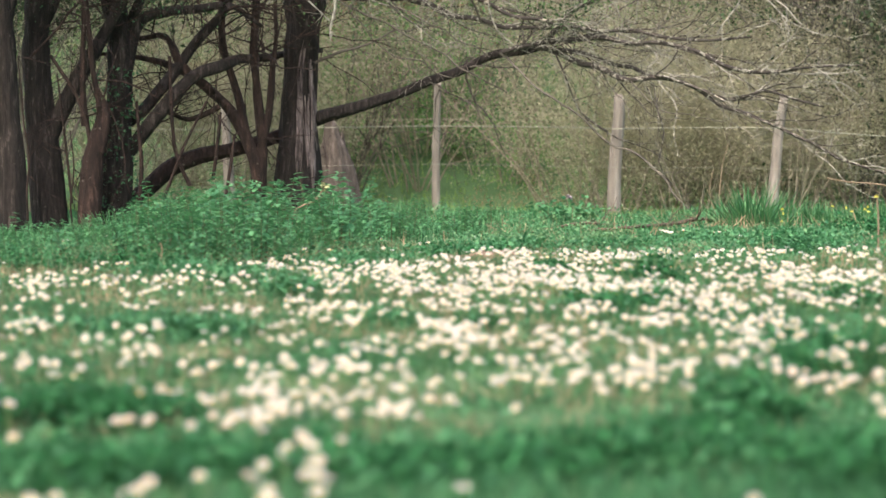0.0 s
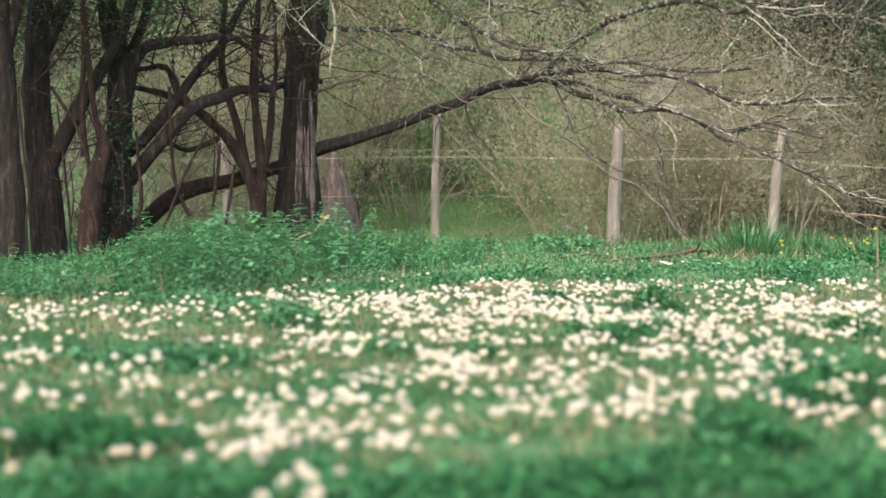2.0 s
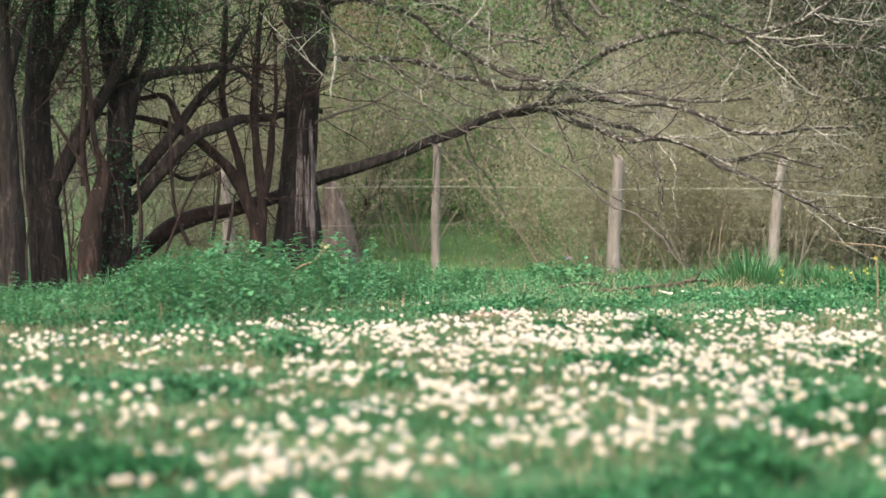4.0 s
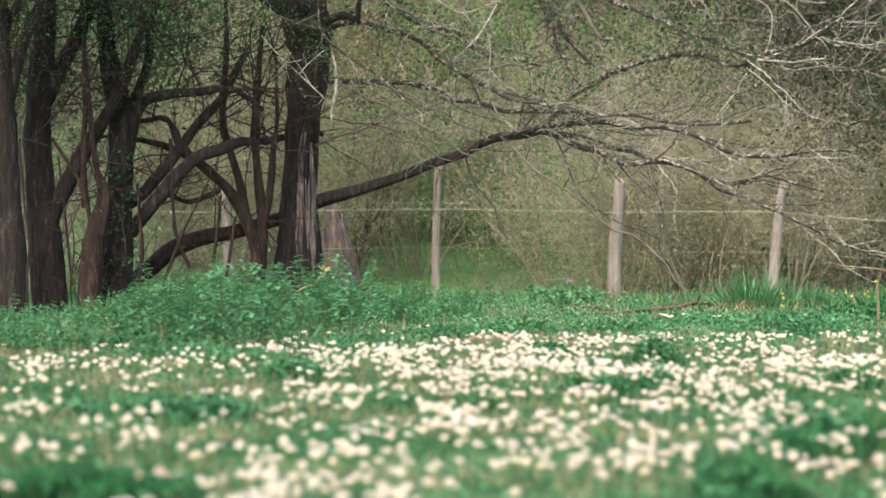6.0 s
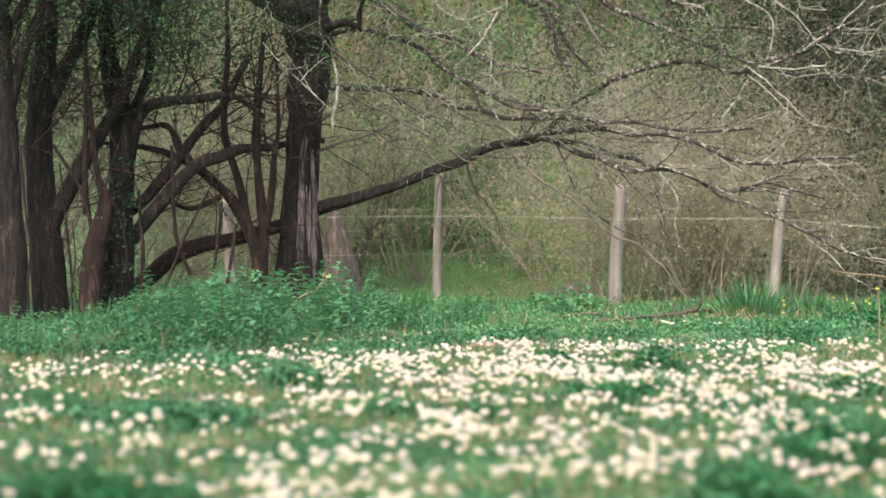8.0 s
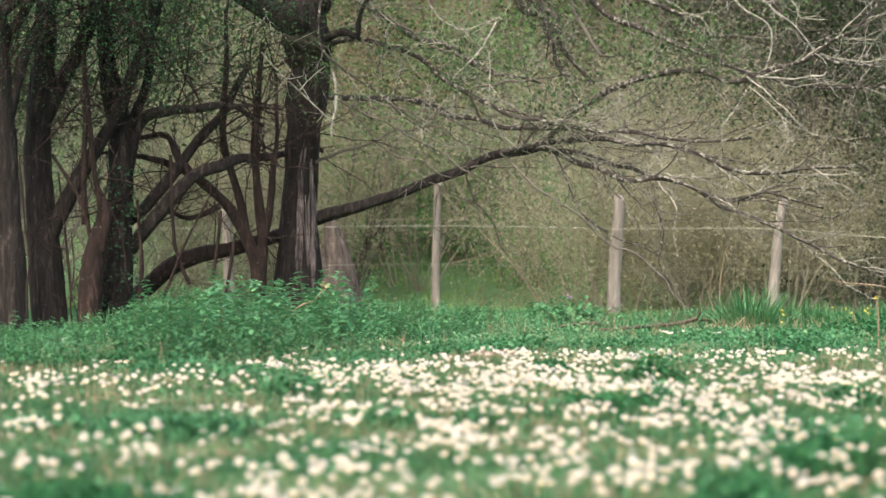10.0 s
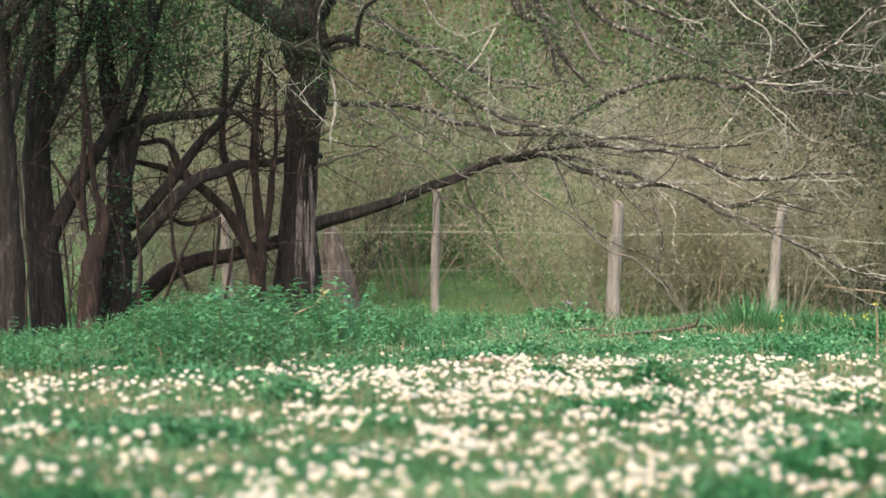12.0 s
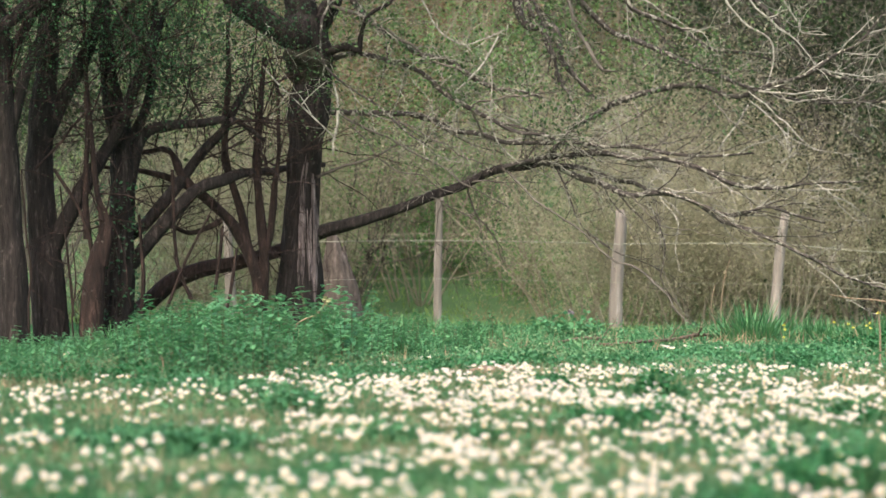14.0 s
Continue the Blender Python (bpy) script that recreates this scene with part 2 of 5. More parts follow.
def turns(n, tilt=0.4, rng=RNG, yaw=None):
    """n random 3x3 turns: any heading, leaning by up to about tilt radians."""
    a = rng.uniform(0, 2 * math.pi, n) if yaw is None else yaw
    b = rng.normal(0, tilt, n)
    c = rng.uniform(0, 2 * math.pi, n)
    ca, sa, cb, sb = np.cos(a), np.sin(a), np.cos(b), np.sin(b)
    z, o = np.zeros(n), np.ones(n)
    rz = np.stack([ca, -sa, z, sa, ca, z, z, z, o], 1).reshape(n, 3, 3)
    rx = np.stack([o, z, z, z, cb, -sb, z, sb, cb], 1).reshape(n, 3, 3)
    cc, sc = np.cos(c), np.sin(c)
    r2 = np.stack([cc, -sc, z, sc, cc, z, z, z, o], 1).reshape(n, 3, 3)
    return np.einsum("nij,njk,nkl->nil", rz, rx, r2)


def fan(heading, lean):
    """3x3 turns that point a blade's bend along a heading and lean it that way."""
    a, b = heading - math.pi / 2, -lean
    ca, sa, cb, sb = np.cos(a), np.sin(a), np.cos(b), np.sin(b)
    z, o = 0 * a, 0 * a + 1
    rz = np.stack([ca, -sa, z, sa, ca, z, z, z, o], 1).reshape(-1, 3, 3)
    rx = np.stack([o, z, z, z, cb, -sb, z, sb, cb], 1).reshape(-1, 3, 3)
    return np.einsum("nij,njk->nik", rz, rx)


def spline(pts, step=0.12):
    """A smooth line through control points (x, y, z, radius)."""
    p = np.asarray(pts, float)
    e = np.vstack([2 * p[0] - p[1], p, 2 * p[-1] - p[-2]])
    out = []
    for i in range(len(p) - 1):
        a, b, c, d = e[i:i + 4]
        n = max(2, int(np.linalg.norm(c[:3] - b[:3]) / step))
        for t in np.arange(n) / n:
            out.append(0.5 * ((2 * b) + (c - a) * t + (2 * a - 5 * b + 4 * c - d) * t * t + (3 * b - a - 3 * c + d) * t ** 3))
    out.append(p[-1])
    out = np.asarray(out)
    out[:, 3] = np.maximum(out[:, 3], 0.002)
    return out


BLADE = ([(-0.5, 0, 0), (0.5, 0, 0), (0.42, 0.06, 0.45), (-0.42, 0.06, 0.45), (0.06, 0.26, 0.9), (-0.06, 0.26, 0.9)],
         [(0, 1, 2, 3), (3, 2, 4, 5)])
SHORT_BLADE = ([(-0.5, 0, 0), (0.5, 0, 0), (0.08, 0.2, 1), (-0.08, 0.2, 1)], [(0, 1, 2, 3)])
LEAF = ([(0, 0, 0), (0.34, 0.5, 0.06), (0, 1, -0.06), (-0.34, 0.5, 0.06)], [(0, 1, 2, 3)])


# ---------------------------------------------------------------- ground
def build_ground():
    xs = np.unique(np.concatenate([np.linspace(-400, -40, 10), np.linspace(-40, -7, 18), np.linspace(-7, 7, 71), np.linspace(7, 40, 18), np.linspace(40, 400, 10)]))
    ys = np.unique(np.concatenate([np.linspace(-400, -20, 10), np.linspace(-20, 0, 8), np.linspace(0, 32, 161), np.linspace(32, 80, 49), np.linspace(80, 700, 20)]))
    X, Y = np.meshgrid(xs, ys)
    v = np.stack([X, Y, ground_z(X, Y)], -1).reshape(-1, 3)
    w = len(xs)
    i = np.arange(len(ys) - 1)[:, None] * w + np.arange(w - 1)[None, :]
    s = Soup()
    s.add(v, np.stack([i, i + 1, i + w + 1, i + w], -1).reshape(-1, 4))
    ob = part("ground", s, M_GROUND, shade=True)
    tagged(ob, "mossy green meadow soil with brown thatch, rising to a bank", "ground", kind="structure")


build_ground()

# clumps of taller leaves in the meadow: x, y, radius, height
CLUMPS = [(-0.45, 4.75, 0.22, 0.06), (-0.28, 5.05, 0.12, 0.04), (0.75, 4.6, 0.20, 0.08), (-0.70, 4.6, 0.2, 0.07), (1.02, 6.6, 0.17, 0.13), (1.12, 7.0, 0.15, 0.12),
          (0.93, 6.4, 0.12, 0.09), (0.99, 7.3, 0.12, 0.06), (-0.88, 5.7, 0.20, 0.10), (-0.70, 5.55, 0.16, 0.08), (-1.02, 5.5, 0.18, 0.09), (0.13, 4.75, 0.24, 0.06),
          (0.35, 4.8, 0.20, 0.07), (-0.10, 4.7, 0.20, 0.045), (0.53, 5.0, 0.14, 0.07), (0.67, 5.5, 0.14, 0.085), (0.71, 6.15, 0.11, 0.05)]
CLUMPS += [(0.63, 8.9, 0.17, 0.09), (0.78, 9.1, 0.14, 0.08), (0.54, 9.3, 0.14, 0.06), (0.93, 11.0, 0.15, 0.14), (0.50, 11.9, 0.10, 0.06), (-0.18, 8.5, 0.14, 0.06),
           (0.14, 8.3, 0.08, 0.04), (-0.76, 8.0, 0.17, 0.06), (-0.95, 8.1, 0.15, 0.07), (-1.26, 8.1, 0.18, 0.05), (-0.59, 10.0, 0.15, 0.09), (-0.90, 11.0, 0.20, 0.06),
           (1.53, 9.5, 0.11, 0.07), (0.0, 13.9, 0.30, 0.06), (0.48, 14.4, 0.35, 0.08), (1.0, 14.6, 0.35, 0.06), (-1.2, 11.9, 0.3, 0.06), (-0.45, 12.7, 0.30, 0.07),
           (2.0, 14.4, 0.4, 0.10)]
# patches where the daisies stand thick: x, y, half length, half depth, strength
DENSE = [(-0.09, 11.9, 0.52, 1.2, 1.0), (-1.70, 11.1, 0.50, 0.9, 1.1), (-0.95, 6.9, 0.45, 0.8, 0.35), (-0.45, 7.4, 0.30, 0.7, 0.4), (1.53, 11.2, 0.48, 1.5, 0.9), (0.19, 9.7, 0.30, 0.7, 0.9), (0.27, 7.3, 0.27, 0.9, 0.75), (-0.34, 6.4, 0.17, 0.6, 0.6),
         (0.81, 8.1, 0.30, 0.8, 0.5), (0.54, 6.1, 0.10, 0.22, 1.0), (-0.12, 5.08, 0.09, 0.10, 0.5), (0.82, 5.3, 0.10, 0.28, 0.8), (0.65, 5.65, 0.09, 0.14, 0.8), (0.52, 11.6, 0.25, 0.8, 0.5), (1.55, 8.9, 0.3, 0.5, 0.7)]


def clump_at(x, y):
    """How far a place lies inside a clump (0 to 1), and the clumps' height there."""
    k, h = np.zeros(len(x)), np.zeros(len(x))
    for cx, cy, r, ht in CLUMPS:
        w = np.exp(-(((x - cx) / r) ** 2 + ((y - cy) / (r * 1.5)) ** 2) * 1.3)
        k, h = np.maximum(k, w), np.maximum(h, w * ht)
    return k, h


def wedge(n, y0, y1, margin=0.25, spread=0.185):
    """n places over the part of the meadow in front of the camera."""
    y = np.sqrt(RNG.uniform(y0 * y0, y1 * y1, n))
    x = RNG.uniform(-1, 1, n) * (spread * y + margin)
    return x, y


def build_grass():
    s = Soup()
    x, y = wedge(170000, 3.4, 13.2)
    k, h = clump_at(x, y)
    lush = grain(x, y, 0.45, 8)
    keep = RNG.random(len(x)) < (0.35 + 0.6 * lush) * (1 - 0.92 * k)
    x, y, k, h, lush = x[keep], y[keep], k[keep], h[keep], lush[keep]
    n = len(x)
    size = np.stack([RNG.uniform(0.004, 0.008, n), RNG.uniform(0.02, 0.06, n), (0.016 + 0.034 * lush) * RNG.uniform(0.6, 1.35, n) + 0.8 * h * RNG.uniform(0.5, 1.1, n)], 1)
    low = (k + 0.9 * lush * (y < 12)) < 0.55 + 0.25 * RNG.random(n)
    low &= y > 5.8 + 0.8 * RNG.random(n)
    P, rot = np.stack([x, y, ground_z(x, y) - 0.004], 1), turns(n, 0.45)
    s.scatter(BLADE, P[~low], rot[~low], size[~low])
    short = Soup()
    short.scatter(BLADE, P[low], rot[low], size[low])
    tagged(part("short_grass", short, M_SHORT), "grazed yellow-green meadow grass with dry blades", "grass", kind="stuff")
    x, y = wedge(95000, 13.2, 31, margin=1.2)
    k, h = clump_at(x, y)
    n = len(x)
    tall = 0.03 + 0.04 * grain(x, y, 1.3, 9) * smooth(14, 18, y)
    size = np.stack([RNG.uniform(0.007, 0.013, n), RNG.uniform(0.05, 0.14, n), tall * RNG.uniform(0.6, 1.5, n) + 0.8 * h], 1)
    s.scatter(SHORT_BLADE, np.stack([x, y, ground_z(x, y) - 0.005], 1), turns(n, 0.4), size)
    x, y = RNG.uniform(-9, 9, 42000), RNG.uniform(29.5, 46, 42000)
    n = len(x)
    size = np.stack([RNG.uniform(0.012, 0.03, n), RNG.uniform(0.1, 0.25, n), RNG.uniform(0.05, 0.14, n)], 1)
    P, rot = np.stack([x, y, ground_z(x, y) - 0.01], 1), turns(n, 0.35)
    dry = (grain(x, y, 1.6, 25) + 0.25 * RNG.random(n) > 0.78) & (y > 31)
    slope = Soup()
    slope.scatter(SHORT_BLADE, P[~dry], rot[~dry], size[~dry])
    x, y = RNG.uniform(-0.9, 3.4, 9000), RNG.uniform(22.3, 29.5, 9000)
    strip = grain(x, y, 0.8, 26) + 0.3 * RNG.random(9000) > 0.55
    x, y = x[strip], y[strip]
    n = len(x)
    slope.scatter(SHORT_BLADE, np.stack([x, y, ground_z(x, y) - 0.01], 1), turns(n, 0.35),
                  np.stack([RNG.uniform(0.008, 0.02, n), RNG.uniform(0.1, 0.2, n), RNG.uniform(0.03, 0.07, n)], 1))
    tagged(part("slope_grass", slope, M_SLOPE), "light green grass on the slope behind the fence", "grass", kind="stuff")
    straw = Soup()
    straw.scatter(SHORT_BLADE, P[dry], rot[dry], size[dry] * 0.8)
    tagged(part("dry_grass", straw, M_THATCH), "dry straw-coloured grass stalks on the slope behind", "grass", kind="stuff")
    # thinner cover over the rest of the meadow
    n = 90000
    x, y = RNG.uniform(-14, 14, n), RNG.uniform(-9, 31, n)
    far = np.abs(x) > 0.185 * np.maximum(y, 0) + 0.3
    far |= y < 3.4
    x, y = x[far], y[far]
    n = len(x)
    size = np.stack([RNG.uniform(0.012, 0.03, n), RNG.uniform(0.05, 0.14, n), RNG.uniform(0.03, 0.10, n)], 1)
    s.scatter(SHORT_BLADE, np.stack([x, y, ground_z(x, y) - 0.005], 1), turns(n, 0.5), size)
    ob = part("meadow_grass", s, M_GRASS)
    tagged(ob, "short green meadow grass with tufts and dry blades", "grass", kind="stuff")


build_grass()


def build_low_leaves():
    """Clover and small broad leaves between the blades."""
    s = Soup()
    x, y = wedge(56000, 3.4, 15)
    k, h = clump_at(x, y)
    keep = RNG.random(len(x)) < 0.30 + 0.4 * grain(x, y, 0.3, 12) + 1.2 * k
    x, y, k, h = x[keep], y[keep], k[keep], h[keep]
    n = len(x)
    z = ground_z(x, y) + 0.012 + RNG.random(n) * (0.022 + h)
    s.scatter(LEAF, np.stack([x, y, z], 1), turns(n, 0.6), RNG.uniform(0.012, 0.024, n) * (1 + 0.5 * k))
    u, v = RNG.uniform(-8, 8, 60000), RNG.uniform(-6, 13, 60000)
    out = (np.abs(u) > 0.185 * np.maximum(v, 0) + 0.2) | (v < 3.4)
    out &= RNG.random(60000) < 0.08 + 0.92 * smooth(0.55, 0.75, grain(u, v, 0.6, 13))
    u, v = u[out], v[out]
    n = len(u)
    s.scatter(LEAF, np.stack([u, v, ground_z(u, v) + 0.01 + 0.06 * RNG.random(n)], 1), turns(n, 0.6), RNG.uniform(0.02, 0.045, n))
    tagged(part("clover_leaves", s, M_CLOVER), "small rounded green leaves low in the grass", "clover", kind="stuff")
    s = Soup()
    x, y = wedge(62000, 13.3, 23, margin=0.8)
    patch = smooth(0.35, 0.6, grain(x, y, 0.9, 14)) * (0.4 + 0.6 * grain(x, y, 0.35, 15))
    keep = RNG.random(len(x)) < 0.08 + 0.92 * patch * patch
    x, y, patch = x[keep], y[keep], patch[keep]
    n = len(x)
    z = ground_z(x, y) + 0.015 + RNG.random(n) * (0.03 + 0.09 * patch)
    P, rot, size = np.stack([x, y, z], 1), turns(n, 0.6), RNG.uniform(0.016, 0.038, n)
    pale = grain(x, y, 0.5, 16) + 0.3 * RNG.random(n) > 0.72
    s.scatter(LEAF, P[~pale], rot[~pale], size[~pale])
    herbs = Soup()
    herbs.scatter(LEAF, P[pale], rot[pale], size[pale] * 0.7)
    tagged(part("bank_herbs", herbs, M_HERB), "pale small-leaved herbs in mats on the bank", "undergrowth", kind="stuff")
    tagged(part("bank_leaves", s, M_NETTLE), "low leafy green growth on the bank", "undergrowth", kind="stuff")
    s = Soup()
    x, y = wedge(26000, 4.6, 15)
    keep = grain(x, y, 0.5, 21) + 0.3 * grain(x, y, 0.15, 22) > 0.58
    x, y = x[keep], y[keep]
    n = len(x)
    size = np.stack([RNG.uniform(0.002, 0.005, n), RNG.uniform(0.2, 0.5, n) * 0.1, RNG.uniform(0.03, 0.08, n)], 1)
    s.scatter(SHORT_BLADE, np.stack([x, y, ground_z(x, y) + 0.006], 1), turns(n, 1.1), size)
    x, y = wedge(15000, 13.6, 24, margin=0.6)
    keep = (grain(x, y, 0.6, 23) + 0.35 * grain(x, y, 0.2, 24) > 0.86) & (x > -0.08 * y)
    x, y = x[keep], y[keep]
    n = len(x)
    size = np.stack([RNG.uniform(0.003, 0.008, n), RNG.uniform(0.03, 0.08, n), RNG.uniform(0.06, 0.17, n)], 1)
    s.scatter(SHORT_BLADE, np.stack([x, y, ground_z(x, y) + 0.03], 1), turns(n, 1.5), size * np.array([1, 1, 0.8]))
    wisps = Soup()
    x, y = wedge(5200, 14.6, 23, margin=0.6)
    keep = (grain(x, y, 0.8, 27) > 0.5) & (x > -0.05 * y)
    x, y = x[keep], y[keep]
    n = len(x)
    size = np.stack([RNG.uniform(0.005, 0.009, n), RNG.uniform(0.1, 0.3, n), RNG.uniform(0.05, 0.13, n)], 1)
    wisps.scatter(BLADE, np.stack([x, y, ground_z(x, y) - 0.005], 1), turns(n, 0.35), size)
    tagged(part("grass_wisps", wisps, M_TUSSOCK), "thin arching grass blades on the bank", "grass", kind="stuff")
    tagged(part("dry_thatch", s, M_THATCH), "straw-coloured dry thatch lying between the grass", "thatch", kind="stuff")


build_low_leaves()


# ---------------------------------------------------------------- daisies
def daisy_templates(rings=((13, 1.0, 0.22), (11, 0.86, 0.48)), sides=8):
    petals, eye, stem = Soup(), Soup(), Soup()
    for ring, (count, out, lift) in enumerate(rings):
        for i in range(count):
            a = 2 * math.pi * (i + 0.5 * ring) / count
            c, d = np.array([math.cos(a), math.sin(a), 0]), np.array([-math.sin(a), math.cos(a), 0])
            up = np.array([0, 0, 1.0])
            petals.add([c * 0.22 - d * 0.07, c * 0.22 + d * 0.07, c * out + d * 0.15 + up * lift, c * out - d * 0.15 + up * lift], [(0, 1, 2, 3)])
    eye.tube([(0, 0, 0.05), (0, 0, 0.2), (0, 0, 0.24)], [0.34, 0.27, 0.01], sides)
    stem.tube([(0, 0, -1), (0, 0, 0.0)], [0.016, 0.016], 3)
    return petals, eye, stem


PETALS, DAISY_EYE, DAISY_STEM = daisy_templates()


def daisy_places():
    x, y = wedge(17000, 3.5, 16.5, margin=0.1)
    k, h = clump_at(x, y)
    drift = smooth(0.42, 0.72, grain(x, y, 0.32, 30)) * smooth(0.15, 0.55, grain(x, y, 0.9, 31))
    p = (0.075 + 0.22 * drift) * (0.3 + 1.3 * smooth(0.36, 0.62, grain(x, y, 0.6, 38)))
    for cx, cy, rx, ry, w in DENSE:
        p = p + 0.50 * w * np.exp(-(((x - cx) / rx) ** 2 + ((y - cy) / ry) ** 2)) * (0.10 + 0.9 * smooth(0.25, 0.7, grain(x, y, 0.22, 33)))
    p = p * np.clip(1 - 1.3 * k, 0.05, 1) * (0.35 + 0.65 * smooth(0.30, 0.62, grain(x, y, 0.55, 34)))
    p = p * (1 - 0.96 * smooth(12.6, 13.9, y + 2.3 * smooth(-0.05, -0.11, x / y) + 1.6 * (grain(x, y, 0.7, 36) - 0.5))) * (1 - 0.25 * smooth(-0.06, -0.10, x / y) * smooth(9.6, 8.8, y)) * (1 - 0.5 * smooth(5.9, 5.0, y))
    keep = RNG.random(len(x)) < p
    x, y = x[keep], y[keep]
    # each root sends up a few heads
    more = RNG.poisson(1.25, len(x))
    x = np.concatenate([x, np.repeat(x, more) + RNG.normal(0, 0.035, more.sum())])
    y = np.concatenate([y, np.repeat(y, more) + RNG.normal(0, 0.045, more.sum())])
    # the drifts go on past the sides and behind
    u, v = RNG.uniform(-7, 7, 9000), RNG.uniform(-5, 12.5, 9000)
    out = (np.abs(u) > 0.185 * np.maximum(v, 0) + 0.1) & ((v > 3.5) | (np.hypot(u, v) > 1.0))
    out &= RNG.random(9000) < smooth(0.42, 0.75, grain(u, v, 0.5, 30)) * smooth(0.2, 0.6, grain(u, v, 1.4, 31))
    return np.concatenate([x, u[out]]), np.concatenate([y, v[out]])


def build_daisies():
    x, y = daisy_places()
    order = np.argsort(np.where((y > 3.5) & (np.abs(x) < 0.185 * y + 0.1), y, 99))
    x, y = x[order], y[order]
    n = len(x)
    z = ground_z(x, y)
    k, h = clump_at(x, y)
    tall = RNG.uniform(0.035, 0.065, n) + 0.7 * h
    size = RNG.uniform(0.0098, 0.0142, n)
    a = RNG.normal(0.46, 0.26, n)
    o, e = np.ones(n), np.zeros(n)
    nod = np.stack([o, e, e, e, np.cos(a), -np.sin(a), e, np.sin(a), np.cos(a)], 1).reshape(n, 3, 3)
    rot = np.einsum("nij,njk->nik", nod, turns(n, 0.22))
    near = 260
    heads = PETALS.mesh("petals", M_PETAL), DAISY_EYE.mesh("eye", M_EYE), DAISY_STEM.mesh("stem", M_STEM)
    for i in range(near):
        d = thing("daisy", (x[i], y[i], z[i]), "white daisy with a yellow eye standing in short grass", "flower", "daisies in the meadow")
        st = part("stem", heads[2], None, d, "thin green stem")
        st.location, st.scale = (0, 0, tall[i]), (0.12, 0.12, tall[i] + 0.01)
        m = Matrix.Translation((0, 0, tall[i])) @ Matrix(rot[i].tolist()).to_4x4() @ Matrix.Diagonal((size[i], size[i], size[i], 1))
        for nm, me in (("petals", heads[0]), ("eye", heads[1])):
            if nm == "petals":
                head = part(nm, me, None, d, "white petals")
                head.matrix_basis = m
            else:
                part(nm, me, None, head, "yellow eye")
    s = Soup()
    P = np.stack([x, y, z + tall], 1)[near:]
    plain = daisy_templates(((13, 1.0, 0.22), (9, 0.86, 0.48)), 6)
    (pv, pq), (ev, eq), (sv, sq) = [(np.concatenate(o.v), np.concatenate(o.q)) for o in plain]
    s.scatter((pv, pq, [0] * len(pq)), P, rot[near:], size[near:])
    s.scatter((ev, eq, [1] * len(eq)), P, rot[near:], size[near:])
    upright = np.tile(np.eye(3), (n - near, 1, 1))
    s.scatter((sv, sq, [2] * len(sq)), P, upright, np.stack([0 * x + 0.12, 0 * x + 0.12, tall + 0.01], 1)[near:])
    tagged(part("daisies", s, [M_PETAL, M_EYE, M_STEM]), "drifts of white daisies with yellow eyes across the meadow", "flowers", kind="stuff")


build_daisies()


# ---------------------------------------------------------------- trees
class Tree:
    """Limbs as tubes, and twigs that branch from them at random."""

    def __init__(self, seed):
        self.rng = np.random.default_rng(seed)
        self.tips, self.leafy, self.step = [], False, 0.09

    def grow(self, soup, start, way, length, radius, depth, droop=0.0, wild=0.35, sides=5, shoots=4, spread=0.7):
        rng = self.rng
        n = max(3, int(length / self.step))
        p, d = np.array(start, float), np.array(way, float)
        d /= np.linalg.norm(d)
        pts, rad = [p.copy()], [radius]
        for i in range(n):
            d = d + rng.normal(0, wild * 0.35, 3) + np.array([0, 0, -droop * 0.12])
            d /= np.linalg.norm(d)
            p = p + d * length / n
            pts.append(p.copy())
            rad.append(radius * (1 - 0.7 * (i + 1) / n))
        soup.tube(pts, rad, sides)
        self.tips.append(pts[-1])
        if self.leafy:
            self.tips.extend(pts[1:-1:2])
        if depth > 0:
            for _ in range(shoots):
                i = rng.integers(int(n * 0.2), n + 1)
                t = pts[i] - pts[max(0, i - 1)]
                t = t / max(np.linalg.norm(t), 1e-6)
                w = t + rng.normal(0, spread, 3)
                self.grow(soup, pts[i], w, length * rng.uniform(0.35, 0.7), max(rad[i] * 0.7, 0.0025), depth - 1, droop, wild, max(3, sides - 1), shoots, spread)
                self.tips.append(pts[i])

    def shoots_on(self, parent, base, name, material, *args, **kw):
        """Side shoots along a limb, each a part of its own."""
        for s in self.along(None, *args, **kw):
            part(name, at_base(s, base), material, parent, "", True)

    def along(self, soup, line, count, length, radius, bias, depth=2, droop=0.1, start=0.2, spread=0.6, shoots=3, wild=0.35, sides=5):
        """Side shoots along a limb, in one soup or each in its own."""
        made = []
        for _ in range(count):
            i = self.rng.integers(int(len(line) * start), len(line))
            w = np.array(bias) + self.rng.normal(0, spread, 3)
            made.append(Soup() if soup is None else soup)
            self.grow(made[-1], line[i][:3], w, length * self.rng.uniform(0.5, 1.2), radius * self.rng.uniform(0.6, 1.2), depth, droop, wild, sides, shoots)
        return made

    def leaves(self, soup, per_tip, size, ball=0.12, keep=None):
        t = np.array(self.tips)
        if keep is not None:
            t = t[keep(t)]
        if not len(t):
            return
        t = np.repeat(t, per_tip, axis=0)
        t = t + self.rng.normal(0, ball, t.shape)
        soup.scatter(LEAF, t, turns(len(t), 0.9, self.rng), self.rng.uniform(0.6, 1.4, len(t)) * size)


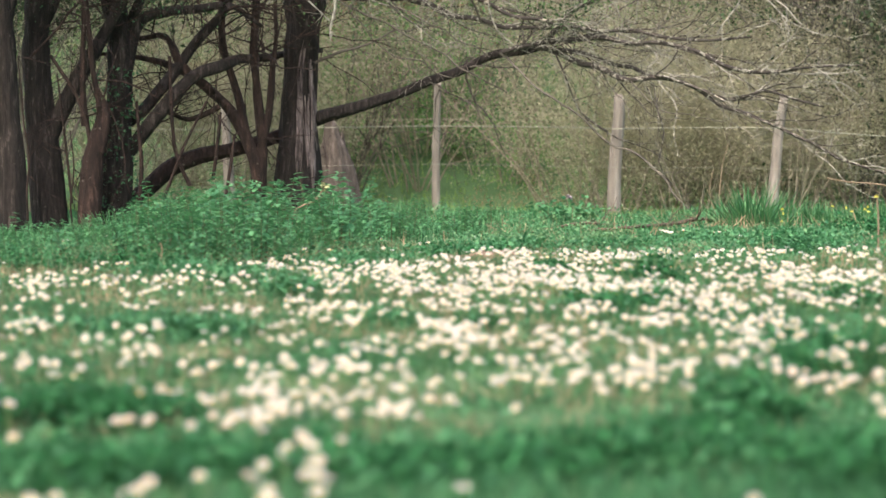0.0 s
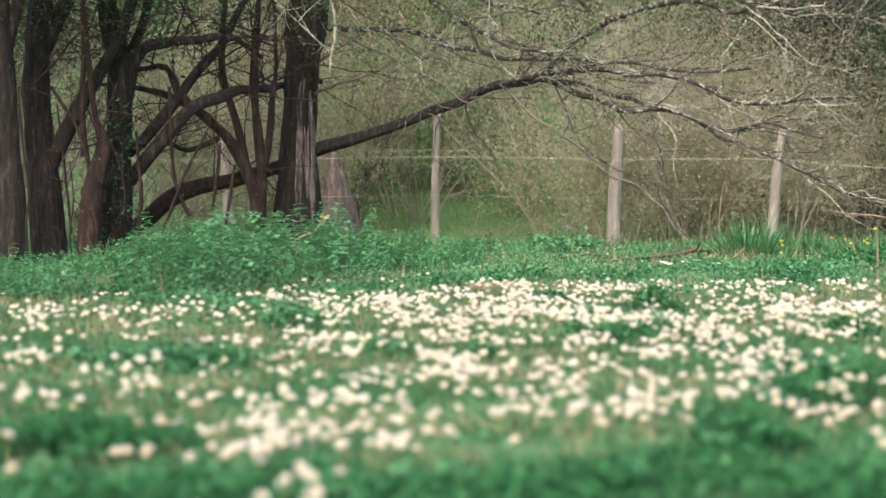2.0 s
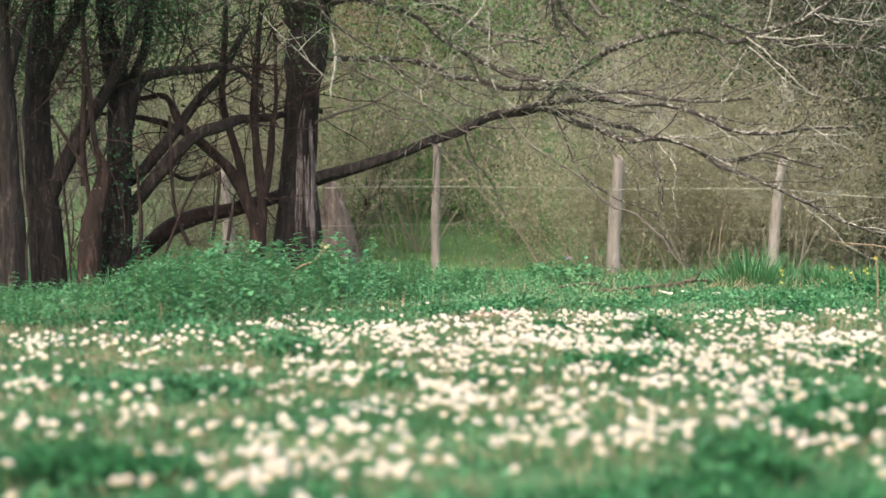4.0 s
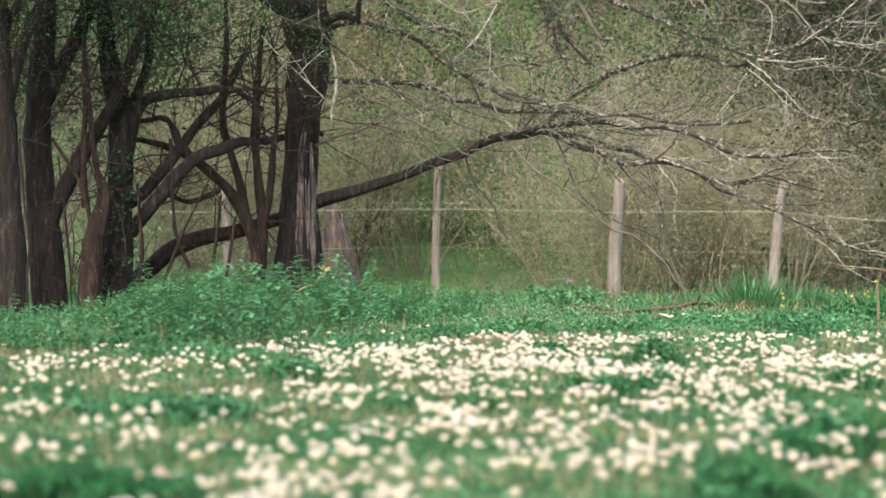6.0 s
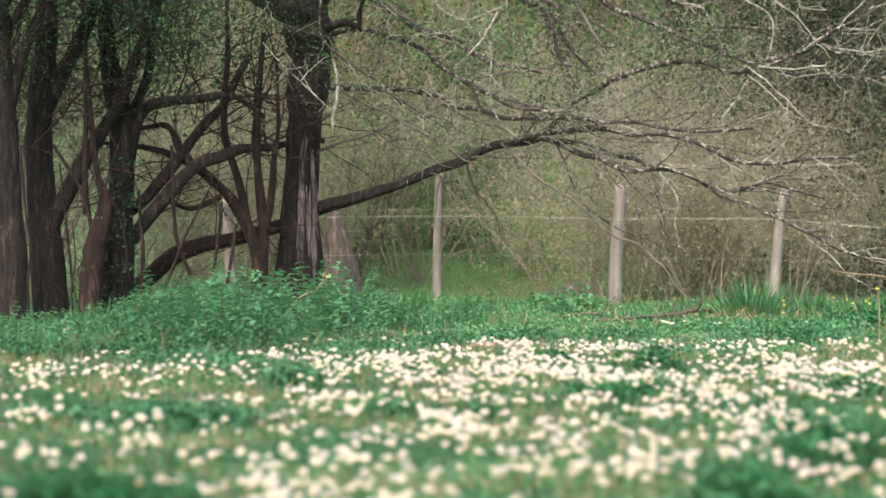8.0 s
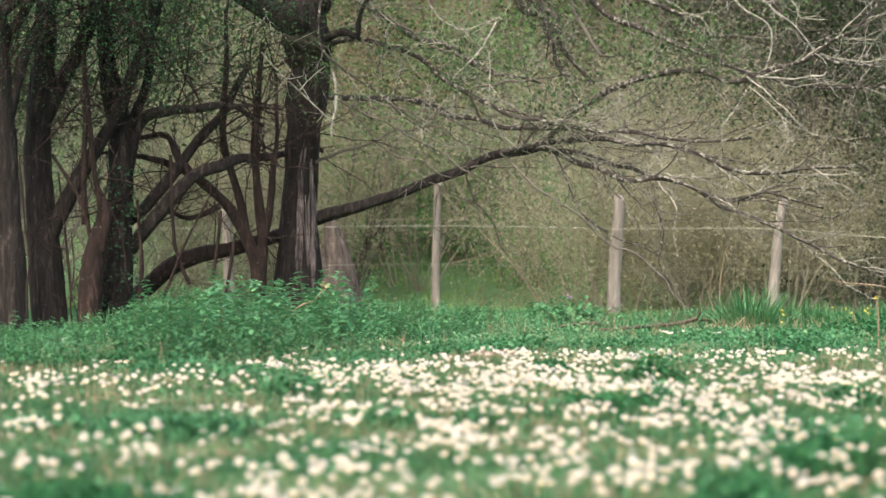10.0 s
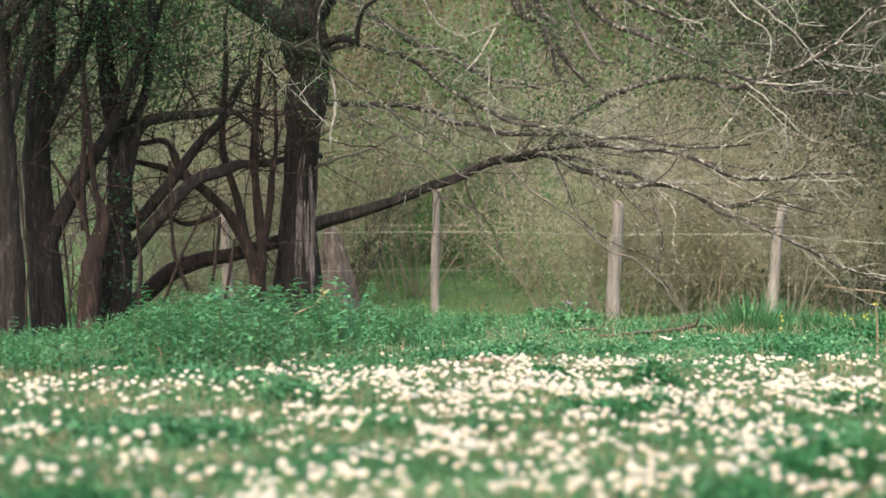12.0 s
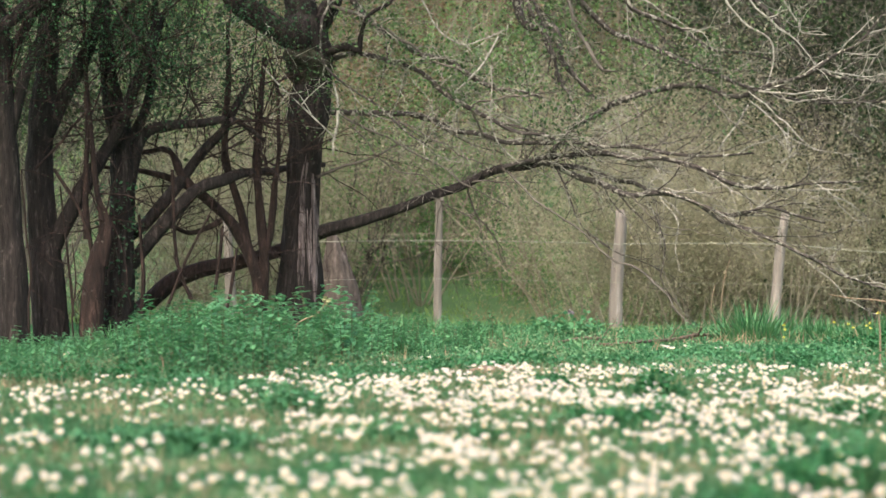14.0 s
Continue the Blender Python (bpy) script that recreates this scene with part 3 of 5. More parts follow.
def limb(name, pts, material, parent, sides=10, ripple=0.25, label="", base=None):
    line = spline(pts, 0.06)
    s = Soup()
    thin = np.clip(1 - line[:, 3] / 0.12, 0, 1)
    run = np.arange(len(line)) * 0.06
    line[:, 0] += 0.05 * thin * (grain(run, 0 * run + line[0, 0] * 7, 0.28, 90) - 0.5)
    line[:, 2] += 0.09 * thin * (grain(run, 0 * run + line[0, 2] * 7 + line[-1, 0], 0.28, 91) - 0.5)
    p = line.copy()
    if base is not None:
        p[:, :3] -= np.array(base)
    s.tube(p[:, :3], p[:, 3], sides, ripple=ripple)
    return part(name, s, material, parent, label, shade=True), line


def at_base(soup, base):
    for v in soup.v:
        v -= np.array(base)
    return soup


def build_main_tree():
    line0 = [(-1.33, 23.00, 0.11, 0.250), (-1.33, 23.00, 0.32, 0.222), (-1.31, 23.00, 0.63, 0.197), (-1.31, 23.00, 0.89, 0.176), (-1.31, 23.00, 1.15, 0.171), (-1.30, 23.00, 1.41, 0.157), (-1.29, 23.00, 1.66, 0.149), (-1.27, 23.00, 1.92, 0.157), (-1.25, 23.00, 2.18, 0.176), (-1.21, 23.00, 2.44, 0.178), (-1.22, 23.00, 2.60, 0.192), (-1.24, 23.00, 2.75, 0.200), (-1.27, 23.00, 2.90, 0.208), (-1.25, 23.00, 3.07, 0.190)]
    base = (line0[0][0], line0[0][1], float(ground_z(line0[0][0], line0[0][1])))
    t = thing("apple_tree", base, "old leaning fruit tree with dark bark and lichen-grey bare twigs", "tree")
    g = Tree(11)
    _, trunk = limb("trunk", line0, M_BARK, t, 44, 0.4, "dark trunk with peeling grey bark", base)
    limb("burl", [(-1.20, 22.98, 2.49, 0.165), (-1.22, 22.96, 2.54, 0.222), (-1.23, 22.95, 2.62, 0.232), (-1.24, 22.96, 2.69, 0.218), (-1.24, 22.98, 2.75, 0.175)], M_MOSS, t, 30, 0.35, "swollen mossy collar round the trunk", base)
    limb("burl", [(-1.33, 22.95, 2.76, 0.13), (-1.33, 22.92, 2.84, 0.185), (-1.31, 22.92, 2.93, 0.19), (-1.27, 22.95, 3.02, 0.14)], M_BARK, t, 26, 0.5, "knotted dark burl below the fork", base)
    # peeling ridges on one flank of the trunk
    for i in range(30):
        turn, low, top = g.rng.uniform(0.02, 1.3), g.rng.uniform(0.10, 0.7), g.rng.uniform(1.15, 1.95)
        zs = np.arange(low, top, 0.06)
        cx, rr = np.interp(zs, trunk[:, 2], trunk[:, 0]), np.interp(zs, trunk[:, 2], trunk[:, 3])
        a = turn + 0.34 * (grain(zs, 0 * zs + i * 3.1, 0.35, 94) - 0.5)
        wide = (0.006 + 0.008 * g.rng.random()) * np.sqrt(np.clip(np.sin(math.pi * (zs - low + 0.03) / (top - low + 0.06)), 0.05, 1)) * (0.6 + 0.8 * grain(zs, 0 * zs + i * 5.7, 0.16, 95))
        s = Soup()
        s.tube(np.stack([cx + rr * np.sin(a), 23.0 - rr * np.cos(a), zs], 1) - np.array(base), wide, 8, ripple=1.0)
        part("bark_strip", s, M_PALE_BARK, t, "pale peeling ridge of bark", True)
    heavy = []
    lines = {}
    lines["low"] = [(-1.28, 23.08, 1.02, 0.075), (-1.08, 22.97, 1.11, 0.066), (-0.74, 22.80, 1.20, 0.052), (-0.23, 22.80, 1.36, 0.046), (0.18, 22.80, 1.52, 0.041), (0.54, 22.80, 1.66, 0.036), (0.89, 22.60, 1.70, 0.027)]
    lines["up"] = [(-1.27, 23.00, 2.98, 0.160), (-1.32, 23.00, 3.22, 0.147), (-1.37, 23.00, 3.53, 0.140), (-1.20, 23.00, 3.95, 0.118), (-0.70, 23.00, 4.35, 0.100), (0.35, 23.00, 4.60, 0.085), (1.50, 22.80, 4.50, 0.060), (2.50, 22.40, 4.20, 0.040), (3.30, 22.10, 3.85, 0.020)]
    lines["fork"] = [(-1.18, 22.98, 2.92, 0.120), (-1.03, 23.00, 3.17, 0.090), (-0.90, 23.00, 3.48, 0.074), (-0.64, 23.00, 3.85, 0.055), (-0.20, 23.00, 4.15, 0.035)]
    lines["left"] = [(-1.35, 22.98, 2.82, 0.125), (-1.52, 23.00, 2.95, 0.114), (-1.73, 23.00, 3.09, 0.112), (-1.91, 23.00, 3.22, 0.103), (-2.07, 23.00, 3.46, 0.088), (-2.36, 23.00, 3.80, 0.062)]
    lines["stub"] = [(-1.12, 22.90, 2.67, 0.060), (-0.95, 22.80, 2.76, 0.041), (-0.81, 22.70, 2.77, 0.046), (-0.75, 22.70, 2.72, 0.030), (-0.74, 22.70, 2.85, 0.026), (-0.66, 22.60, 3.05, 0.020), (-0.48, 22.50, 3.16, 0.018), (-0.32, 22.50, 3.36, 0.013)]
    lines["mid"] = [(-1.16, 23.00, 2.65, 0.043), (-0.85, 23.00, 2.70, 0.025), (-0.54, 23.00, 2.67, 0.022), (-0.12, 23.00, 2.49, 0.022), (0.23, 22.70, 2.21, 0.021), (0.44, 22.50, 2.07, 0.018), (0.98, 22.30, 1.88, 0.015)]
    lines["second"] = [(-1.16, 23.00, 2.18, 0.037), (-0.74, 23.00, 2.18, 0.028), (-0.23, 23.00, 2.16, 0.025), (0.08, 23.00, 2.05, 0.025), (0.39, 22.70, 1.93, 0.021), (0.99, 22.50, 1.88, 0.018), (1.58, 22.30, 1.82, 0.015), (2.26, 22.00, 1.73, 0.012), (2.70, 22.00, 1.75, 0.009)]
    lines["third"] = [(0.54, 22.60, 1.65, 0.027), (0.89, 22.60, 1.73, 0.027), (1.30, 22.60, 1.80, 0.024), (1.63, 22.20, 1.74, 0.021), (2.21, 22.00, 1.61, 0.021), (2.68, 21.80, 1.43, 0.018), (3.09, 21.60, 1.48, 0.012), (3.61, 21.50, 1.50, 0.009)]
    lines["hang"] = [(0.89, 22.60, 1.69, 0.027), (1.30, 22.60, 1.57, 0.027), (1.63, 22.20, 1.39, 0.024), (2.11, 22.00, 1.36, 0.018), (2.48, 21.80, 1.13, 0.018), (2.90, 21.60, 0.93, 0.015), (3.35, 21.40, 0.72, 0.012), (3.84, 21.20, 0.51, 0.009)]
    lines["hang_two"] = [(0.84, 22.60, 1.69, 0.021), (1.25, 22.60, 1.64, 0.018), (1.66, 22.60, 1.54, 0.018), (1.96, 22.00, 1.39, 0.015), (2.48, 21.80, 1.20, 0.015), (2.85, 21.60, 1.25, 0.012), (3.27, 21.50, 1.14, 0.009)]
    lines["rise"] = [(0.90, 22.80, 1.73, 0.028), (1.16, 22.80, 1.99, 0.025), (1.42, 22.80, 2.19, 0.028), (1.70, 22.50, 2.28, 0.027), (2.24, 22.30, 2.35, 0.024), (2.52, 22.10, 2.26, 0.024), (2.80, 22.00, 2.30, 0.021), (3.22, 21.80, 2.44, 0.018), (3.62, 21.60, 2.75, 0.012), (3.95, 21.50, 3.03, 0.009)]
    lines["rise_two"] = [(2.80, 22.00, 2.29, 0.015), (3.05, 22.00, 2.21, 0.012), (3.39, 22.00, 2.18, 0.012), (3.84, 22.00, 2.21, 0.009), (4.14, 22.00, 2.15, 0.006)]
    lines["top"] = [(-0.98, 23.00, 3.36, 0.043), (-0.64, 23.00, 3.01, 0.028), (-0.23, 23.00, 2.75, 0.025), (0.13, 23.00, 2.60, 0.025), (0.44, 22.70, 2.41, 0.018), (0.89, 22.50, 2.29, 0.012)]
    lines["top_two"] = [(0.35, 23.00, 4.55, 0.050), (0.60, 23.00, 3.53, 0.043), (0.76, 23.00, 3.01, 0.040), (1.03, 22.70, 2.92, 0.031), (1.10, 22.60, 2.61, 0.024), (1.35, 22.50, 2.29, 0.018)]
    lines["top_three"] = [(0.80, 22.90, 4.52, 0.045), (1.05, 22.60, 3.47, 0.037), (1.40, 22.60, 3.01, 0.027), (1.66, 22.60, 2.81, 0.024), (2.00, 22.40, 2.66, 0.024), (2.38, 22.20, 2.49, 0.018), (2.75, 22.00, 2.28, 0.015)]
    lines["top_four"] = [(1.45, 22.80, 4.48, 0.035), (1.58, 22.30, 3.23, 0.027), (1.99, 22.30, 2.95, 0.021), (2.34, 22.30, 2.70, 0.018), (2.69, 22.30, 2.65, 0.012), (2.94, 22.30, 2.58, 0.009)]
    lines["top_five"] = [(2.40, 22.40, 4.20, 0.034), (2.55, 22.00, 3.29, 0.027), (2.90, 22.00, 2.94, 0.021), (3.15, 22.00, 2.67, 0.018), (3.37, 22.00, 2.45, 0.015), (3.69, 22.00, 2.40, 0.012), (4.04, 22.00, 2.35, 0.009)]
    lines["wire"] = [(-1.02, 22.95, 3.22, 0.014), (-1.07, 22.45, 3.00, 0.012), (-1.05, 22.40, 2.59, 0.012), (-0.73, 22.40, 2.29, 0.009), (-0.32, 22.40, 1.98, 0.009), (-0.12, 22.40, 1.83, 0.006)]
    for key, pts in lines.items():
        bough, ln = limb("limb", pts, M_LIMB if key not in ("low", "up", "left", "fork", "stub") else M_BARK, t, 14 if key in ("low", "up", "left", "fork") else 7, 0.4, "", base)
        heavy.append((key, ln, bough))
    for key, ln, bough in heavy:
        count, length, radius, bias, droop, start, spread = {
            "low": (10, 0.9, 0.009, (0.5, -0.1, 0.2), 0.2, 0.5, 0.6), "up": (7, 1.3, 0.012, (0.3, -0.1, 0.3), 0.1, 0.2, 0.6),
            "left": (6, 1.0, 0.012, (-0.2, -0.1, 0.1), 0.1, 0.2, 0.6), "wire": (8, 0.5, 0.006, (0.2, -0.1, -0.3), 0.1, 0.2, 0.6),
            "second": (18, 0.7, 0.0062, (0.6, -0.1, -0.1), 0.1, 0.1, 0.5), "mid": (18, 0.7, 0.0062, (0.6, -0.1, -0.1), 0.1, 0.1, 0.5),
            "hang": (9, 0.5, 0.008, (0.8, -0.1, -0.08), 0.08, 0.05, 0.4), "hang_two": (12, 0.5, 0.008, (0.8, -0.1, -0.05), 0.08, 0.05, 0.4),
            "third": (18, 0.6, 0.008, (0.8, -0.1, 0.0), 0.08, 0.05, 0.4),
        }.get(key, (10, 0.55, 0.0046, (0.5, -0.1, 0.1), 0.05, 0.1, 0.6))
        g.shoots_on(bough, base, "twig", M_DARK_TWIG if key == "low" else M_TWIG, ln, count, length, radius, bias, 2, droop, start, spread, 4, 0.6)
    # long drooping shoots set with short spurs
    for key, ln, bough in heavy:
        if key in ("up", "left", "wire", "fork", "stub"):
            continue
        droops = key in ("hang", "hang_two", "third", "second")
        for i in range(10 if droops else 6 if key in ("mid", "rise", "low") else 4):
            at = g.rng.integers(int(len(ln) * (0.85 if key == "low" else 0.12)), len(ln) - 2)
            s = Soup()
            way = ln[at + 2][:3] - ln[at][:3]
            way = way / np.linalg.norm(way) + g.rng.normal(0, 0.24, 3) + np.array([0.15, 0, 0.05])
            g.grow(s, ln[at][:3], way, g.rng.uniform(0.7, 1.5), 0.0072, 0, 0.04, 0.5, 5)
            pts = np.concatenate(s.v).reshape(-1, 5, 3).mean(axis=1)
            for q in pts[3::2]:
                g.grow(s, q, g.rng.normal(0, 1, 3) + np.array([0.5, 0, 0.2]), g.rng.uniform(0.08, 0.32), 0.0036, 1, 0.0, 0.5, 4, 2)
            part("branch", at_base(s, base), (M_DARK_TWIG if i % 4 == 1 else M_TWIG) if i % 2 else M_LIMB, bough, "", True)
    for w in ([(1.79, 21.80, 1.30, 0.012), (1.89, 21.80, 1.11, 0.012), (1.93, 21.80, 0.93, 0.012), (1.86, 21.80, 0.69, 0.009), (1.99, 21.80, 0.47, 0.006), (2.21, 21.80, 0.22, 0.006)], [(1.27, 22.00, 1.06, 0.012), (1.56, 22.00, 0.87, 0.009), (1.91, 22.00, 0.68, 0.006)], [(0.99, 22.00, 1.61, 0.015), (1.22, 22.00, 1.11, 0.009), (1.44, 22.00, 0.92, 0.006)],
              [(2.66, 21.70, 2.13, 0.015), (2.47, 21.70, 1.91, 0.015), (2.37, 21.70, 1.74, 0.012)], [(2.68, 21.80, 2.21, 0.012), (2.87, 21.80, 2.01, 0.012), (3.02, 21.80, 1.87, 0.009), (3.22, 21.80, 1.77, 0.006)], [(0.49, 22.60, 2.86, 0.018), (0.34, 22.60, 2.56, 0.018), (0.08, 22.60, 2.33, 0.012)],
              [(-0.97, 22.30, 2.38, 0.012), (-0.96, 22.30, 2.13, 0.024), (-0.97, 22.30, 1.95, 0.021), (-0.97, 22.30, 1.75, 0.009)], [(-1.59, 22.20, 2.52, 0.012), (-1.37, 22.20, 2.29, 0.012), (-1.17, 22.20, 2.07, 0.012), (-0.97, 22.20, 1.87, 0.009)], [(-1.37, 22.20, 2.29, 0.009), (-1.52, 22.20, 2.07, 0.006)],
              [(0.43, 22.40, 2.54, 0.009), (0.43, 22.40, 2.03, 0.009), (0.48, 22.40, 1.83, 0.009), (0.66, 22.40, 1.68, 0.009)]):
        ln = spline(w)
        tw2 = Soup()
        run = np.arange(len(ln)) * 0.12
        ln[:, 0] += 0.07 * (grain(run, 0 * run + ln[0, 0] * 7, 0.25, 92) - 0.5)
        ln[:, 2] += 0.05 * (grain(run, 0 * run + ln[0, 2] * 7, 0.25, 93) - 0.5)
        tw2.tube(ln[:, :3], ln[:, 3] * 0.62, 5)
        g.along(tw2, ln, 4, 0.35, 0.005, (0.1, -0.1, -0.2), 1)
        part("twig", at_base(tw2, base), M_LIMB if w[0][2] < 1.9 else M_TWIG, t, "crooked lichen-grey twig", shade=True)
    # crooked branches set with spurs, crossing one another before the hedge
    def spurred(w, dark):
        ln = spline(w, 0.06)
        run = np.arange(len(ln)) * 0.06
        ln[:, 0] += 0.05 * (grain(run, 0 * run + ln[0, 0] * 7, 0.14, 96) - 0.5)
        ln[:, 2] += 0.06 * (grain(run, 0 * run + ln[0, 2] * 7, 0.14, 97) - 0.5)
        sp = Soup()
        sp.tube(ln[:, :3], ln[:, 3] * (0.75 if dark == 1 else 0.55), 6, ripple=0.5)
        for q in ln[3::4 if dark < 2 else 1]:
            g.grow(sp, q[:3], g.rng.normal(0, 1, 3) + np.array([0.5, 0, 0.1 if dark < 2 else -0.9]), g.rng.uniform(0.06, 0.34), max(0.0034, q[3] * 0.32), 1, 0.0, 0.55, 4, 3)
        part("branch", at_base(sp, base), (M_TWIG, M_DARK_TWIG, M_LIMB)[dark], t, "crooked lichen-grey branch set with spurs", True)

    spurred([(0.47, 23.00, 4.00, 0.036), (0.55, 22.60, 3.45, 0.034), (0.72, 22.30, 3.16, 0.030), (0.89, 22.30, 2.88, 0.030), (0.97, 22.30, 2.63, 0.028), (1.04, 22.30, 2.43, 0.025), (1.11, 22.20, 2.27, 0.017), (1.24, 22.20, 2.09, 0.010)], 2)
    spurred([(0.47, 23.00, 4.00, 0.030), (0.62, 22.60, 3.40, 0.028), (0.82, 22.30, 3.10, 0.026), (0.93, 22.25, 2.86, 0.022), (0.99, 22.20, 2.60, 0.014), (1.00, 22.20, 2.40, 0.008)], 2)
    spurred([(0.95, 22.72, 3.90, 0.034), (0.95, 22.60, 3.50, 0.032), (1.10, 22.40, 3.19, 0.030), (1.20, 22.40, 2.87, 0.028), (1.35, 22.30, 2.65, 0.025), (1.42, 22.30, 2.53, 0.023), (1.54, 22.20, 2.51, 0.015)], 1)
    spurred([(2.48, 22.20, 3.65, 0.022), (2.42, 22.15, 3.40, 0.020), (2.50, 22.00, 3.12, 0.017), (2.62, 22.00, 2.90, 0.017), (2.82, 22.00, 2.80, 0.015), (2.89, 22.00, 2.70, 0.015), (2.88, 22.00, 2.50, 0.012), (2.82, 22.00, 2.32, 0.012)], 0)
    spurred([(2.80, 22.28, 4.06, 0.020), (2.82, 22.00, 3.40, 0.018), (2.94, 21.80, 3.07, 0.015), (3.09, 21.80, 2.85, 0.012), (3.14, 21.80, 2.76, 0.012), (3.32, 21.80, 2.77, 0.010)], 0)
    spurred([(2.55, 22.00, 3.27, 0.018), (2.73, 21.90, 3.03, 0.015), (2.95, 21.90, 2.83, 0.015), (3.10, 21.90, 2.71, 0.012), (3.22, 21.90, 2.56, 0.010), (3.25, 21.90, 2.48, 0.010)], 0)
    spurred([(2.80, 21.95, 2.29, 0.020), (3.05, 21.90, 2.40, 0.017), (3.23, 21.80, 2.47, 0.015), (3.40, 21.80, 2.60, 0.012), (3.51, 21.70, 2.71, 0.012), (3.73, 21.70, 2.91, 0.007)], 0)
    spurred([(3.23, 21.80, 2.47, 0.012), (3.53, 21.80, 2.43, 0.012), (3.87, 21.80, 2.40, 0.010)], 0)
    spurred([(2.76, 21.95, 2.29, 0.017), (3.04, 21.80, 2.27, 0.015), (3.28, 21.80, 2.27, 0.015), (3.33, 21.80, 2.33, 0.012)], 0)
    spurred([(2.67, 21.95, 2.26, 0.017), (2.89, 21.80, 2.08, 0.015), (3.02, 21.70, 1.91, 0.012), (3.21, 21.70, 1.78, 0.007)], 0)
    spurred([(2.36, 22.20, 2.29, 0.012), (2.51, 21.90, 2.04, 0.010), (2.66, 21.90, 1.87, 0.007)], 1)
    spurred([(-1.02, 22.90, 3.15, 0.025), (-0.62, 22.60, 2.96, 0.020), (-0.32, 22.60, 2.79, 0.018), (-0.06, 22.60, 2.63, 0.015), (0.24, 22.50, 2.51, 0.010)], 1)
    spurred([(-0.35, 22.50, 3.33, 0.016), (-0.19, 22.50, 3.16, 0.015), (-0.01, 22.50, 2.85, 0.013), (0.22, 22.50, 2.75, 0.013), (0.52, 22.50, 2.88, 0.010)], 0)
    spurred([(0.36, 22.65, 1.96, 0.015), (0.27, 22.50, 2.18, 0.018), (0.45, 22.50, 2.26, 0.015), (1.00, 22.50, 2.32, 0.013)], 1)
    spurred([(-0.98, 22.90, 2.17, 0.015), (-0.42, 22.60, 1.89, 0.013), (-0.06, 22.60, 1.69, 0.011), (0.24, 22.50, 1.48, 0.010), (0.60, 22.50, 1.27, 0.007)], 1)
    spurred([(-0.72, 22.90, 2.18, 0.013), (-0.32, 22.60, 2.02, 0.013), (0.09, 22.50, 1.81, 0.010), (0.45, 22.50, 1.63, 0.008)], 1)
    spurred([(-0.78, 22.98, 2.17, 0.011), (-0.80, 22.60, 2.02, 0.010), (-0.47, 22.50, 1.66, 0.010), (-0.21, 22.50, 1.58, 0.009), (0.09, 22.50, 1.43, 0.006)], 1)
    spurred([(-1.16, 22.85, 1.58, 0.022), (-0.93, 22.80, 1.65, 0.018), (-0.68, 22.70, 1.73, 0.015), (-0.47, 22.70, 1.84, 0.013), (-0.21, 22.60, 1.89, 0.008)], 1)
    spurred([(0.52, 22.70, 1.66, 0.015), (0.89, 22.20, 1.32, 0.014), (1.18, 22.10, 1.11, 0.013), (1.47, 22.00, 0.84, 0.012), (1.71, 21.90, 0.71, 0.012), (1.88, 21.80, 0.56, 0.011), (2.04, 21.70, 0.37, 0.010), (2.18, 21.60, 0.24, 0.007)], 1)
    lv = Soup()
    g.leaves(lv, 2, 0.035, 0.10, lambda p: (p[:, 2] > 1.9) & (grain(p[:, 0], p[:, 2], 0.5, 40) > 0.42))
    tagged(part("foliage", at_base(lv, base), M_LEAF, t, "small fresh green leaves"), kind="stuff")


build_main_tree()


